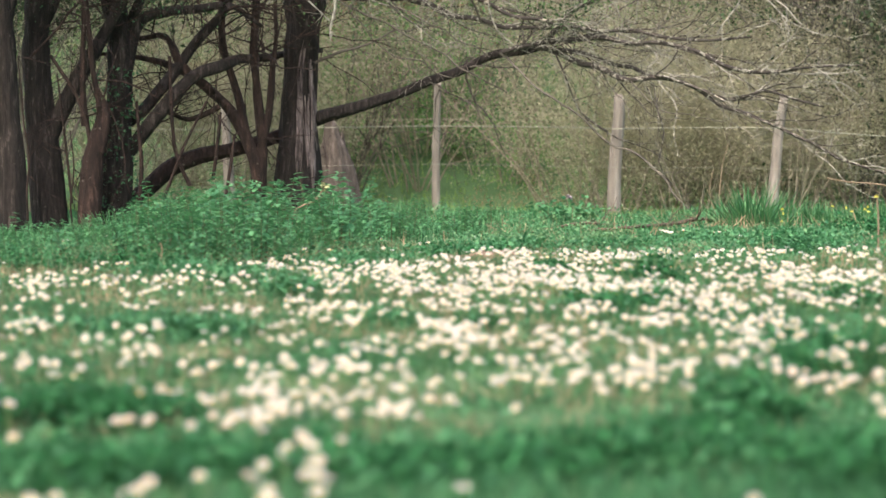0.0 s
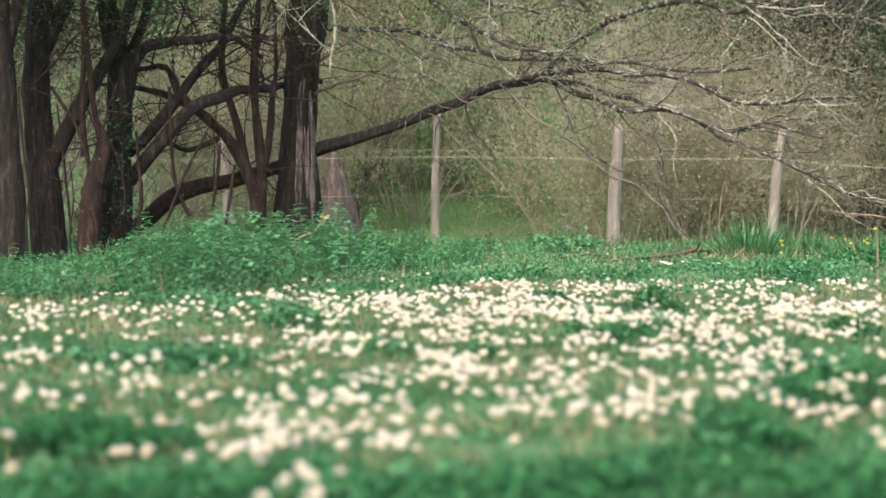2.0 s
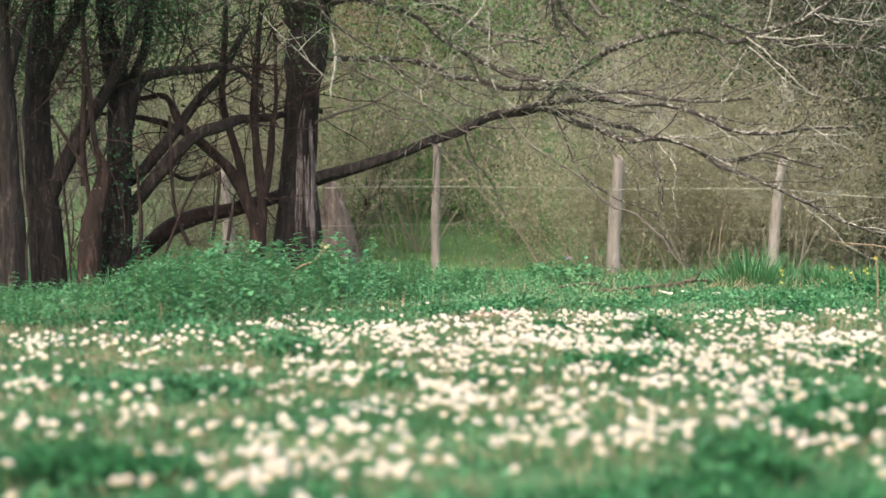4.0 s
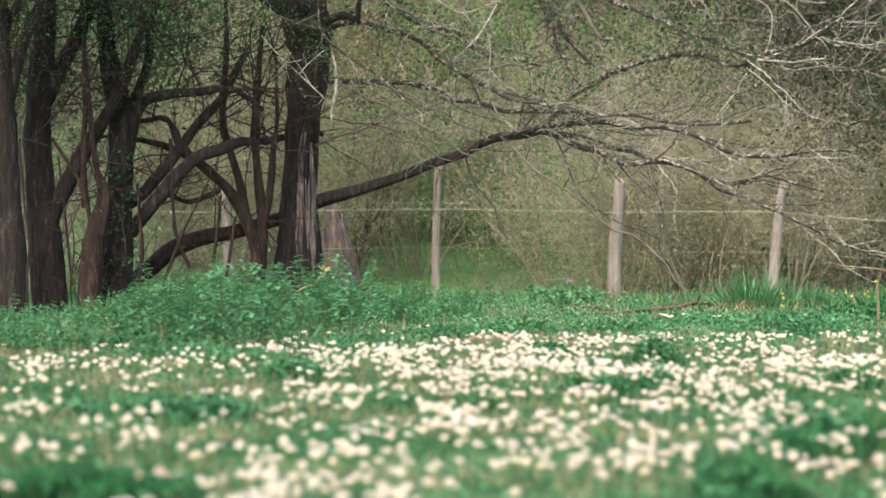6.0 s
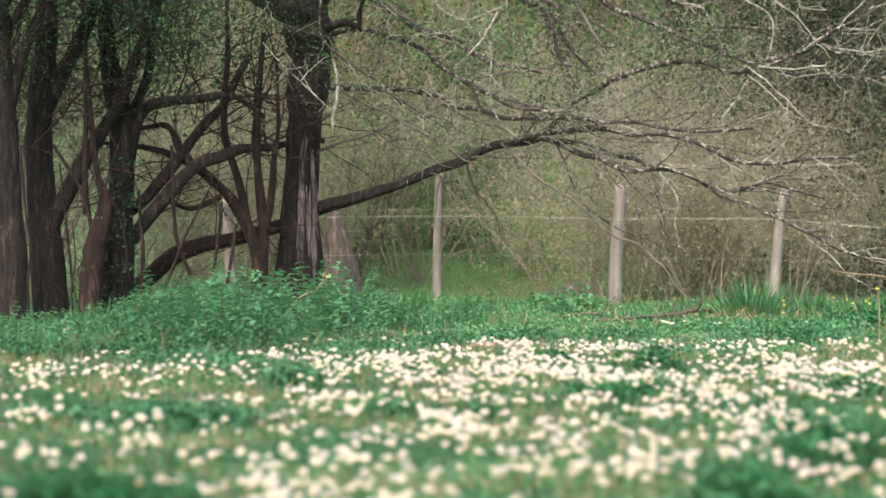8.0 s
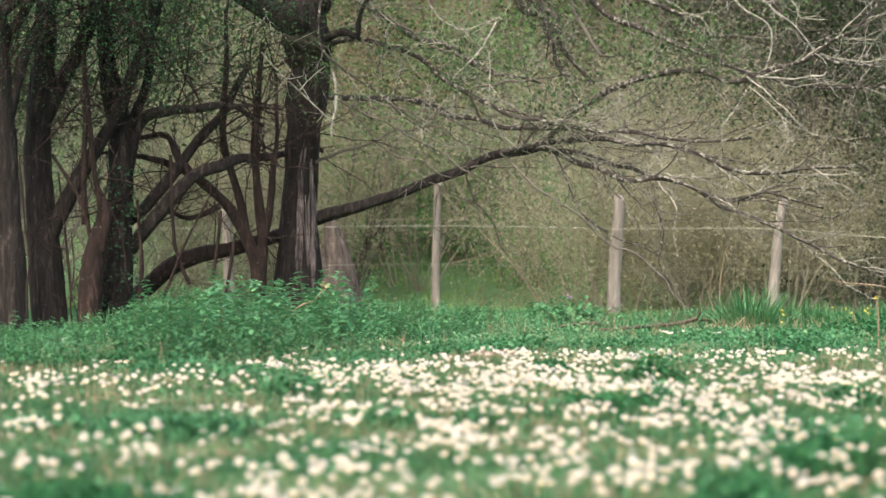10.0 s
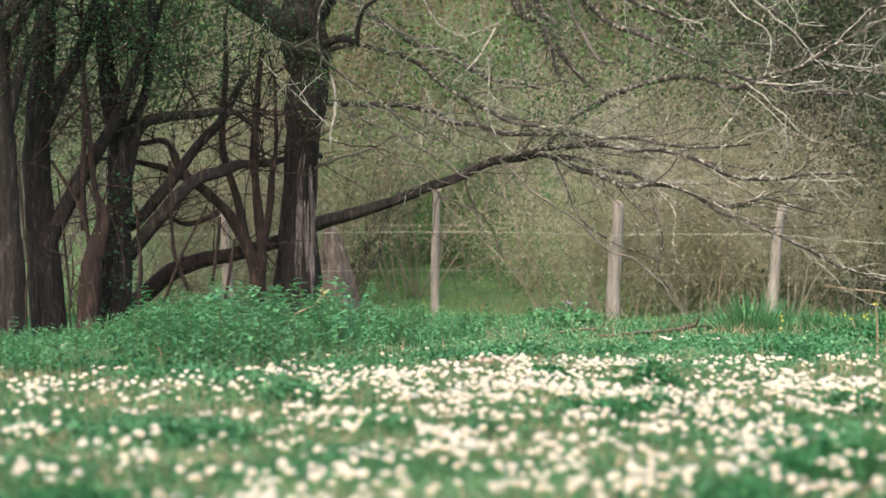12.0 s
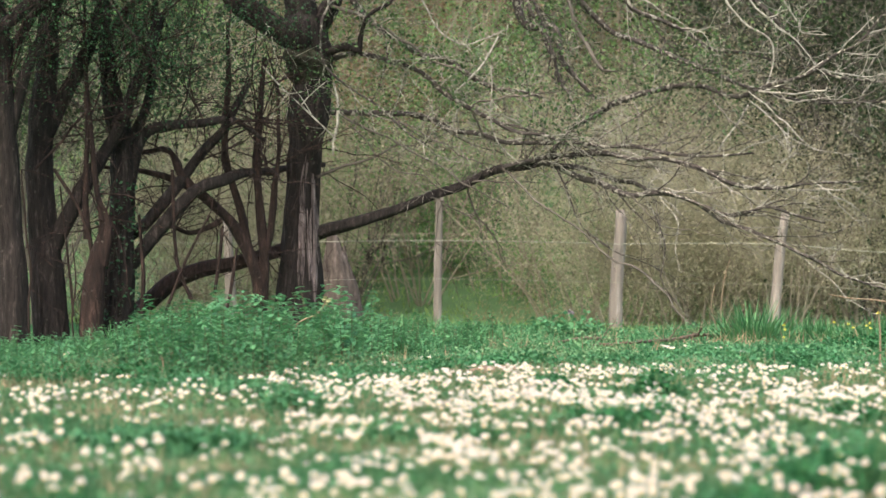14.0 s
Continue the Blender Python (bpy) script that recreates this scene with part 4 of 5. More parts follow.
def build_thicket():
    """The dark many-stemmed trees at the edge of the meadow."""
    G = []

    def tree(name, label, seed, stems, bark, twig_count, leaf_keep, leaf_n=9, bias=(0.2, -0.1, 0.4), length=1.1):
        b = stems[0][0]
        base = (b[0], b[1], float(ground_z(b[0], b[1])))
        t = thing(name, base, label, "tree", "thicket trees")
        g = Tree(seed)
        for j, pts in enumerate(stems):
            bough, ln = limb("trunk" if j == 0 else "limb", pts, bark, t, 22 if j == 0 else 12, 0.4, "", base)
            g.shoots_on(bough, base, "twig", M_RED_BARK, ln, twig_count, length, 0.009, bias, 2, 0.05, 0.45, 0.6)
        lv = Soup()
        g.leaves(lv, leaf_n, 0.021, 0.24, leaf_keep)
        # the crown that closes over the stems
        top = stems[0][-1]
        n = 5000
        c = np.array([top[0], top[1], 4.3]) + g.rng.normal(0, 1, (n, 3)) * np.array([0.85, 0.9, 0.55])
        c = c[c[:, 2] > 2.75 + 0.5 * grain(c[:, 0], c[:, 1], 0.5, 51)]
        lv.scatter(LEAF, c, turns(len(c), 0.8, g.rng), g.rng.uniform(0.025, 0.055, len(c)))
        if lv.n:
            tagged(part("foliage", at_base(lv, base), M_THICKET_LEAF, t, "small spring leaves"), kind="stuff")
        G.append(t)
        return t, base

    high = lambda p: p[:, 2] > 2.0 + 0.7 * grain(p[:, 0], p[:, 1] + p[:, 2], 0.6, 50)
    tree("thicket_tree", "dark leaning tree with furrowed bark beside the nettles", 21,
         [[(-3.67, 21.50, 0.03, 0.135), (-3.67, 21.50, 0.32, 0.123), (-3.68, 21.50, 0.71, 0.115), (-3.72, 21.50, 1.19, 0.107), (-3.75, 21.50, 1.68, 0.107), (-3.79, 21.50, 2.16, 0.103), (-3.82, 21.50, 2.74, 0.095), (-3.98, 21.50, 3.61, 0.063)],
          [(-3.73, 21.50, 1.82, 0.063), (-3.60, 21.50, 2.31, 0.056), (-3.43, 21.50, 2.74, 0.047), (-3.16, 21.50, 3.32, 0.036)],
          [(-3.77, 21.50, 2.45, 0.047), (-3.50, 21.50, 2.93, 0.047), (-3.16, 21.50, 3.10, 0.040), (-2.68, 21.50, 3.32, 0.024)]], M_BARK, 10, high)
    tree("thicket_tree", "dark forked tree with rough bark and upright stems", 22,
         [[(-3.42, 22.00, 0.02, 0.173), (-3.44, 22.00, 0.32, 0.150), (-3.48, 22.00, 0.77, 0.141), (-3.52, 22.00, 1.16, 0.132), (-3.55, 22.00, 1.61, 0.123), (-3.53, 22.00, 2.00, 0.114), (-3.48, 22.00, 2.50, 0.100), (-3.46, 22.00, 2.99, 0.082), (-3.41, 22.00, 3.69, 0.054)],
          [(-3.43, 22.00, 0.92, 0.091), (-3.33, 22.00, 1.11, 0.077), (-3.14, 22.00, 1.46, 0.073), (-2.96, 22.00, 1.76, 0.064), (-2.82, 22.00, 2.03, 0.059), (-2.64, 22.00, 2.50, 0.046), (-2.49, 22.00, 2.99, 0.037)],
          [(-3.54, 22.00, 1.81, 0.082), (-3.38, 22.00, 2.15, 0.082), (-3.24, 22.00, 2.40, 0.073), (-3.06, 22.00, 2.80, 0.054), (-2.94, 22.00, 3.39, 0.041)]], M_BARK, 10, high)
    tree("thicket_tree", "reddish brown broken stump-like tree stem with thin shoots", 23,
         [[(-3.06, 21.80, 0.03, 0.110), (-3.05, 21.80, 0.32, 0.099), (-3.03, 21.80, 0.62, 0.088), (-3.00, 21.80, 0.86, 0.074), (-2.96, 21.80, 1.11, 0.033), (-3.01, 21.80, 1.45, 0.025), (-3.06, 21.80, 1.89, 0.022), (-3.11, 21.80, 2.48, 0.019), (-3.10, 21.80, 3.07, 0.011)],
          [(-2.97, 21.80, 0.76, 0.059), (-2.93, 21.80, 0.96, 0.055), (-2.91, 21.80, 1.13, 0.037), (-2.94, 21.80, 1.24, 0.015)],
          [(-3.11, 21.80, 1.01, 0.029), (-3.10, 21.80, 1.45, 0.025), (-3.08, 21.80, 2.09, 0.022), (-3.11, 21.80, 2.77, 0.015)]], M_RED_BARK, 7, high)
    tree("thicket_tree", "ivy-grown tree trunk with arching limbs", 24,
         [[(-2.89, 22.20, 0.02, 0.155), (-2.88, 22.20, 0.32, 0.137), (-2.86, 22.20, 0.67, 0.129), (-2.85, 22.20, 1.12, 0.120), (-2.84, 22.20, 1.47, 0.112), (-2.86, 22.20, 1.87, 0.103), (-2.93, 22.20, 2.22, 0.090), (-2.97, 22.20, 2.52, 0.073), (-2.99, 22.20, 3.02, 0.051), (-2.97, 22.20, 3.62, 0.034)],
          [(-2.76, 22.20, 0.77, 0.067), (-2.61, 22.20, 0.97, 0.067), (-2.42, 22.20, 1.19, 0.064), (-2.17, 22.20, 1.44, 0.060), (-1.92, 22.25, 1.53, 0.052), (-1.69, 22.60, 1.60, 0.038), (-1.47, 23.15, 1.67, 0.032), (-1.10, 23.50, 1.74, 0.022)],
          [(-2.78, 22.20, 1.47, 0.064), (-2.67, 22.20, 1.92, 0.052), (-2.42, 22.20, 1.99, 0.049), (-2.12, 22.20, 2.06, 0.041), (-1.82, 22.20, 2.02, 0.026), (-1.57, 22.20, 1.87, 0.015)],
          [(-2.81, 22.20, 1.82, 0.049), (-2.62, 22.20, 2.22, 0.041), (-2.57, 22.20, 2.82, 0.034), (-2.54, 22.20, 3.42, 0.022)],
          [(-2.82, 22.40, 1.03, 0.060), (-2.63, 22.40, 1.18, 0.056), (-2.39, 22.40, 1.48, 0.053), (-2.16, 22.40, 1.78, 0.049), (-1.93, 22.40, 2.03, 0.038), (-1.73, 22.40, 2.39, 0.026)]], M_BARK, 9, high)
    tree("thicket_tree", "low arching tree limb rising from the nettles", 25,
         [[(-2.82, 22.80, 0.32, 0.081), (-2.64, 22.80, 0.47, 0.077), (-2.43, 22.80, 0.64, 0.074), (-2.17, 22.80, 0.75, 0.070), (-1.92, 22.80, 0.80, 0.067), (-1.67, 22.92, 0.87, 0.059), (-1.42, 23.15, 0.95, 0.055), (-1.24, 23.12, 1.04, 0.062)],
          [(-1.64, 22.60, 0.32, 0.081), (-1.66, 22.60, 0.63, 0.071), (-1.75, 22.60, 0.88, 0.061), (-1.90, 22.60, 1.13, 0.056), (-2.05, 22.60, 1.29, 0.051), (-2.21, 22.60, 1.44, 0.041), (-2.46, 22.60, 1.54, 0.030), (-2.82, 22.60, 1.62, 0.020), (-3.22, 22.60, 1.69, 0.015)],
          [(-1.62, 22.60, 0.42, 0.066), (-1.61, 22.60, 0.83, 0.051), (-1.64, 22.60, 1.18, 0.046), (-1.67, 22.60, 1.64, 0.041), (-1.65, 22.60, 2.15, 0.030), (-1.60, 22.60, 2.66, 0.020)],
          [(-1.62, 22.60, 0.78, 0.046), (-1.55, 22.60, 1.13, 0.041), (-1.52, 22.60, 1.49, 0.030), (-1.47, 22.60, 1.90, 0.020), (-1.49, 22.60, 2.40, 0.015)],
          [(-1.75, 22.60, 0.88, 0.046), (-1.82, 22.60, 1.24, 0.041), (-1.94, 22.60, 1.64, 0.041), (-1.96, 22.60, 2.00, 0.036), (-1.93, 22.60, 2.40, 0.025), (-1.95, 22.60, 2.96, 0.015)],
          [(-2.21, 22.40, 1.40, 0.045), (-2.34, 22.40, 1.58, 0.040), (-2.44, 22.40, 1.81, 0.030), (-2.64, 22.40, 1.78, 0.025), (-2.87, 22.40, 1.82, 0.015)],
          [(-1.96, 22.40, 1.20, 0.030), (-2.24, 22.40, 1.08, 0.025), (-2.44, 22.40, 1.13, 0.020), (-2.69, 22.40, 0.93, 0.015)]], M_RED_BARK, 7, high, 2)
    tree("thicket_tree", "dark leaning tree at the far end of the thicket", 26,
         [[(-4.62, 21.20, 0.0, 0.17), (-4.58, 21.20, 0.6, 0.15), (-4.52, 21.20, 1.3, 0.14), (-4.50, 21.20, 2.1, 0.13), (-4.62, 21.20, 2.9, 0.11), (-4.70, 21.20, 3.8, 0.08)],
          [(-4.50, 21.20, 2.20, 0.075), (-4.05, 21.25, 2.60, 0.070), (-3.75, 21.30, 2.79, 0.062), (-3.47, 21.30, 3.00, 0.055), (-3.15, 21.30, 3.20, 0.04)],
          [(-4.52, 21.20, 1.5, 0.07), (-4.9, 21.10, 2.1, 0.06), (-5.3, 21.0, 2.9, 0.045)]], M_BARK, 12, high)
    # leaf sprays hanging between the ivy-grown trunk and the fruit tree
    g = Tree(33)
    bough, ln = limb("limb", [(-2.97, 22.20, 2.75, 0.045), (-2.75, 22.25, 3.08, 0.040), (-2.40, 22.30, 3.24, 0.034), (-2.00, 22.35, 3.28, 0.026), (-1.65, 22.40, 3.20, 0.014)], M_RED_BARK, G[3], 8, 0.4, "", G[3].location)
    for i in range(9):
        b = ln[int(len(ln) * (0.2 + 0.78 * i / 8)) - 1][:3]
        g.leafy = True
        sp = Soup()
        g.grow(sp, b, (g.rng.normal(0.05, 0.3), -0.1, -0.6), g.rng.uniform(0.6, 1.0), 0.008, 2, 0.05, 0.4, 5, 4)
        part("spray", at_base(sp, G[3].location), M_RED_BARK, bough, "", True)
    lv = Soup()
    g.leaves(lv, 8, 0.024, 0.10, lambda p: (p[:, 2] > 1.95) & (grain(p[:, 0], p[:, 2], 0.35, 52) > 0.35))
    tagged(part("foliage", at_base(lv, G[3].location), M_THICKET_LEAF, G[3], "hanging sprays of small green leaves"), kind="stuff")
    base = (-2.4, 21.8, float(ground_z(-2.4, 21.8)))
    sh = thing("shrub_shoots", base, "thin crooked brown shoots among the thicket trunks", "shrub")
    g = Tree(31)
    for pts in ([(-2.63, 21.90, 0.32, 0.025), (-2.61, 21.90, 0.62, 0.025), (-2.63, 21.90, 0.91, 0.020), (-2.65, 21.90, 1.21, 0.015)], [(-2.36, 21.90, 1.60, 0.020), (-2.34, 21.90, 1.01, 0.020), (-2.30, 21.90, 0.72, 0.020), (-2.19, 21.90, 0.47, 0.025)], [(-1.99, 21.90, 0.52, 0.020), (-1.94, 21.90, 0.91, 0.020), (-1.92, 21.90, 1.11, 0.015)],
                [(-3.19, 21.70, 0.32, 0.015), (-3.25, 21.70, 0.91, 0.015), (-3.31, 21.70, 1.44, 0.010)], [(-2.42, 21.80, 0.32, 0.020), (-2.23, 21.80, 0.81, 0.015), (-2.03, 21.80, 1.20, 0.015)], [(-3.11, 21.80, 1.60, 0.020), (-3.08, 21.80, 1.11, 0.025), (-3.03, 21.80, 0.76, 0.025), (-3.00, 21.80, 0.32, 0.025)],
                [(-1.88, 21.80, 0.32, 0.020), (-1.83, 21.80, 0.62, 0.020), (-1.79, 21.80, 0.91, 0.015)], [(-3.35, 21.60, 1.59, 0.019), (-3.13, 21.60, 1.25, 0.019), (-3.03, 21.60, 0.95, 0.015)], [(-3.53, 21.70, 1.59, 0.015), (-3.29, 21.70, 1.84, 0.015), (-3.09, 21.70, 2.08, 0.015), (-2.65, 21.70, 2.18, 0.010)]):
        ln = spline(pts)
        sp = Soup()
        sp.tube(ln[:, :3], ln[:, 3] * 0.8, 5)
        g.along(sp, ln, 3, 0.4, 0.005, (0, -0.1, 0.3), 1)
        part("shoot", at_base(sp, base), M_RED_BARK, sh, "", True)
    # ivy on the trunk
    iv = Soup()
    n = 900
    ctr = np.array([(-2.86, 22.20, 0.87)])[0]
    a = RNG.uniform(0, 2 * math.pi, n)
    z = RNG.uniform(0.2, 1.5, n)
    r = 0.17 + 0.05 * RNG.random(n)
    w = grain(a * 0.4, z, 0.35, 60) > 0.40
    pts = np.stack([ctr[0] + r * np.cos(a), ctr[1] + r * np.sin(a), z], 1)[w]
    iv.scatter(LEAF, pts, turns(len(pts), 1.2), RNG.uniform(0.025, 0.048, len(pts)))
    b = (ctr[0], ctr[1], 0.25)
    t = thing("ivy", b, "dark green ivy climbing a tree trunk", "ivy")
    tagged(part("foliage", at_base(iv, b), M_IVY, t), kind="stuff")


build_thicket()


# ---------------------------------------------------------------- fence
def build_fence():
    def post(pts, label):
        p = spline(pts, 0.08)
        b = (p[0][0], p[0][1], float(ground_z(p[0][0], p[0][1])))
        s = Soup()
        q = p.copy()
        q[0, 2] = b[2] - 0.1
        q = np.vstack([q, q[-1] + np.array([0, 0, 0.004, 0])])
        q[-1, 3] = 0.01
        s.tube(q[:, :3] - np.array(b), q[:, 3], 9, ripple=0.3)
        t = thing("fence_post", b, label, "fence post", "fence posts")
        part("post", s, M_POST, t, "", True)
        return p

    post([(1.85, 27.00, 0.11, 0.079), (1.86, 27.00, 0.55, 0.073), (1.89, 27.00, 0.98, 0.070), (1.91, 27.00, 1.28, 0.067), (1.90, 27.00, 1.45, 0.049)], "stout weathered grey wooden fence post with a torn top")
    post([(3.49, 26.60, 0.14, 0.066), (3.54, 26.60, 0.67, 0.057), (3.58, 26.60, 1.09, 0.054), (3.63, 26.60, 1.40, 0.048)], "leaning weathered grey wooden fence post")
    post([(-0.06, 28.00, 0.12, 0.050), (-0.06, 28.00, 0.68, 0.047), (-0.05, 28.00, 1.19, 0.044), (-0.04, 28.00, 1.65, 0.041)], "thin pale wooden fence post standing behind the meadow")
    post([(-2.23, 26.60, 0.07, 0.066), (-2.25, 26.60, 0.55, 0.060), (-2.27, 26.60, 0.97, 0.054), (-2.29, 26.60, 1.32, 0.048)], "pale wooden fence post behind the thicket")
    for name, pts in (("fence_tape", [(-5.11, 26.90, 1.10, 0.005), (-4.14, 26.90, 1.10, 0.005), (-2.29, 26.90, 1.09, 0.005), (-1.11, 26.90, 1.11, 0.005), (-0.05, 27.70, 1.14, 0.005), (1.31, 26.90, 1.10, 0.005), (1.88, 26.90, 1.08, 0.005), (2.52, 26.90, 1.09, 0.005), (3.58, 26.50, 1.07, 0.005), (4.01, 26.00, 1.01, 0.005), (4.91, 25.50, 0.93, 0.005)]),
                      ("fence_wire", [(-5.11, 26.90, 0.67, 0.002), (-2.29, 26.90, 0.68, 0.002), (-1.11, 26.90, 0.70, 0.002), (-0.05, 27.70, 0.72, 0.002), (1.88, 26.90, 0.67, 0.002), (3.56, 26.50, 0.64, 0.002), (4.91, 25.50, 0.54, 0.002)])):
        ln = spline(pts, 0.3)
        s = Soup()
        b = ln[0][:3].copy()
        s.tube(ln[:, :3] - b, ln[:, 3], 5)
        t = thing(name, b, "slack white fence tape strung from post to post" if name == "fence_tape" else "thin slack wire strung low between the posts", "fence wire")
        part("strand", s, M_ROPE, t)


build_fence()


def build_stump():
    pts = [(-1.10, 27.50, 0.06, 0.27), (-1.11, 27.50, 0.31, 0.23), (-1.14, 27.50, 0.60, 0.19), (-1.18, 27.50, 0.86, 0.15), (-1.21, 27.50, 1.10, 0.09), (-1.23, 27.50, 1.22, 0.04)]
    b = (pts[0][0], pts[0][1], float(ground_z(pts[0][0], pts[0][1])))
    t = thing("tree_stump", b, "tall broken brown tree stump behind the fence", "tree stump")
    limb("trunk", pts, M_STUMP, t, 24, 0.7, "", b)
    limb("shard", [(-1.06, 27.50, 0.31, 0.056), (-1.05, 27.50, 0.68, 0.043), (-1.07, 27.50, 0.93, 0.031), (-1.08, 27.50, 1.08, 0.012)], M_STUMP, t, 10, 0.8, "splintered brown shard", b)


build_stump()


def build_far_tree():
    pts = [(5.53, 37.00, 0.28, 0.166), (5.54, 37.00, 1.62, 0.150), (5.56, 37.00, 2.86, 0.141), (5.54, 37.00, 3.95, 0.125), (5.58, 37.00, 4.94, 0.108), (5.54, 37.00, 6.19, 0.075)]
    b = (pts[0][0], pts[0][1], float(ground_z(pts[0][0], pts[0][1])))
    t = thing("background_tree", b, "dark bare tree standing in the hedge on the slope", "tree")
    g = Tree(77)
    _, ln = limb("trunk", pts, M_BARK, t, 14, 0.4, "", b)
    g.shoots_on(t, b, "limb", M_BARK, ln, 12, 2.2, 0.03, (0.1, 0, 0.5), 2, 0.0, 0.4, 0.8)


build_far_tree()

# ---------------------------------------------------------------- hedge and woods behind
def shrub(x, y, height, width, leaf, label, seed, stems=11, leaves=5, size=0.05, gap=0.4, bare=0.0):
    z = float(ground_z(x, y))
    t = thing("hedge_shrub", (x, y, z), label, "shrub", "hedge shrubs")
    g = Tree(seed)
    g.leafy, g.step = leaf not in (M_DARK_LEAF, M_OLIVE_LEAF), 0.22
    for i in range(stems):
        tw = Soup()
        a = g.rng.uniform(0, 2 * math.pi)
        r = g.rng.uniform(0, 0.45) * width
        w = (math.cos(a) * 0.45, math.sin(a) * 0.35, 1.0)
        g.grow(tw, (r * math.cos(a) * 0.6, r * math.sin(a) * 0.4, -0.05), w, height * g.rng.uniform(0.6, 1.05), 0.014, 2, 0.0, 0.17, 5, 5, 0.5)
        part("stem", tw, M_DARK_TWIG if leaf in (M_DARK_LEAF, M_OLIVE_LEAF) else M_BRUSH, t, "", True)
    lv = Soup()
    g.leaves(lv, leaves, size, 0.22, lambda p: (grain(p[:, 0] + x, p[:, 2], 0.7, seed) > gap) & (p[:, 2] > bare))
    if lv.n:
        tagged(part("foliage", lv, leaf, t), kind="stuff")


BRUSH_ROW = [(-7.4, 31.5, 4.2, 2.2, "olive"), (-5.6, 33.0, 4.6, 2.2, "olive"), (-2.6, 33.2, 4.2, 2.2, "olive"), (0.5, 36.0, 4.0, 2.0, "olive"), (2.2, 34.5, 4.4, 2.4, "olive"), (3.9, 35.0, 4.6, 2.4, "olive"),
             (-3.4, 36.0, 4.6, 2.4, "olive"), (0.4, 37.5, 4.6, 2.6, "olive"), (-1.3, 33.0, 3.2, 1.8, "olive")]
BRUSH_ROW += [(-4.2, 31.6, 3.8, 2.0, "grey"), (1.7, 31.4, 2.9, 1.8, "grey"), (2.7, 30.8, 3.0, 1.8, "grey"), (3.5, 31.6, 2.7, 1.9, "grey"), (4.4, 31.0, 2.5, 1.8, "grey"), (3.6, 33.4, 2.7, 1.8, "grey"),
              (4.7, 33.6, 2.5, 1.8, "grey"), (3.0, 29.8, 1.7, 1.6, "grey"), (4.1, 29.7, 1.8, 1.6, "grey"), (2.1, 30.2, 1.5, 1.4, "grey"), (5.0, 30.3, 1.9, 1.6, "grey"), (-2.6, 31.0, 2.6, 1.8, "grey"),
              (-3.7, 31.0, 2.5, 1.8, "grey"), (-1.9, 32.2, 2.0, 1.6, "grey")]
BRUSH_ROW += [(-1.4, 34.5, 2.5, 2.2, "green"), (-0.2, 35.0, 2.6, 2.2, "green"), (0.9, 34.0, 2.3, 2.0, "green")]
BRUSH_ROW += [(-0.7, 36.2, 4.2, 2.0, "rust"), (-2.0, 36.6, 4.4, 2.0, "rust"), (-0.9, 37.0, 5.0, 1.8, "rust"), (1.4, 39.0, 5.4, 1.8, "rust"), (-0.3, 33.4, 3.2, 1.6, "rust")]
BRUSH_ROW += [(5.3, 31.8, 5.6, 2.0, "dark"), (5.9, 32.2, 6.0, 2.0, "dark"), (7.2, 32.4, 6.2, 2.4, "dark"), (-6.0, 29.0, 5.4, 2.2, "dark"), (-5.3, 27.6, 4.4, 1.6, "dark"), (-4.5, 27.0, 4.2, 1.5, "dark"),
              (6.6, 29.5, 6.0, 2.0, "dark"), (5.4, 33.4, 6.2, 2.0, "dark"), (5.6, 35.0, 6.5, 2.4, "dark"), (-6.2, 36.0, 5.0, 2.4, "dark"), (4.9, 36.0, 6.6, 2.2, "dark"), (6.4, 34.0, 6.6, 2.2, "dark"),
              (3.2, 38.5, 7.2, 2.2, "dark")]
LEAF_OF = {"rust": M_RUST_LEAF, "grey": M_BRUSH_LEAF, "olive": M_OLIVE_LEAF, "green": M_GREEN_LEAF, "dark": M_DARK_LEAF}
LABEL_OF = {"rust": "rusty brown twiggy shrub on the slope behind the fence",
            "grey": "grey twiggy shrub with pale spring leaves behind the fence", "olive": "olive brown twiggy shrub behind the fence",
            "green": "bright green leafy hedge shrub behind the fence", "dark": "dark green leafy hedge shrub behind the fence"}
for i, (x, y, hgt, wid, kind) in enumerate(BRUSH_ROW):
    shrub(x, y, hgt, wid, LEAF_OF[kind], LABEL_OF[kind], 100 + i, size={"grey": 0.027, "dark": 0.06}.get(kind, 0.036), leaves={"grey": 18, "dark": 16, "green": 17}.get(kind, 12), gap={"dark": 0.22, "grey": 0.22}.get(kind, 0.4),
          bare=2.25 if (kind == "dark" and y < 31.5 and x < 0) or (kind in ("olive", "rust") and -1.5 < x < 0 and y < 33.5) else 0.0)


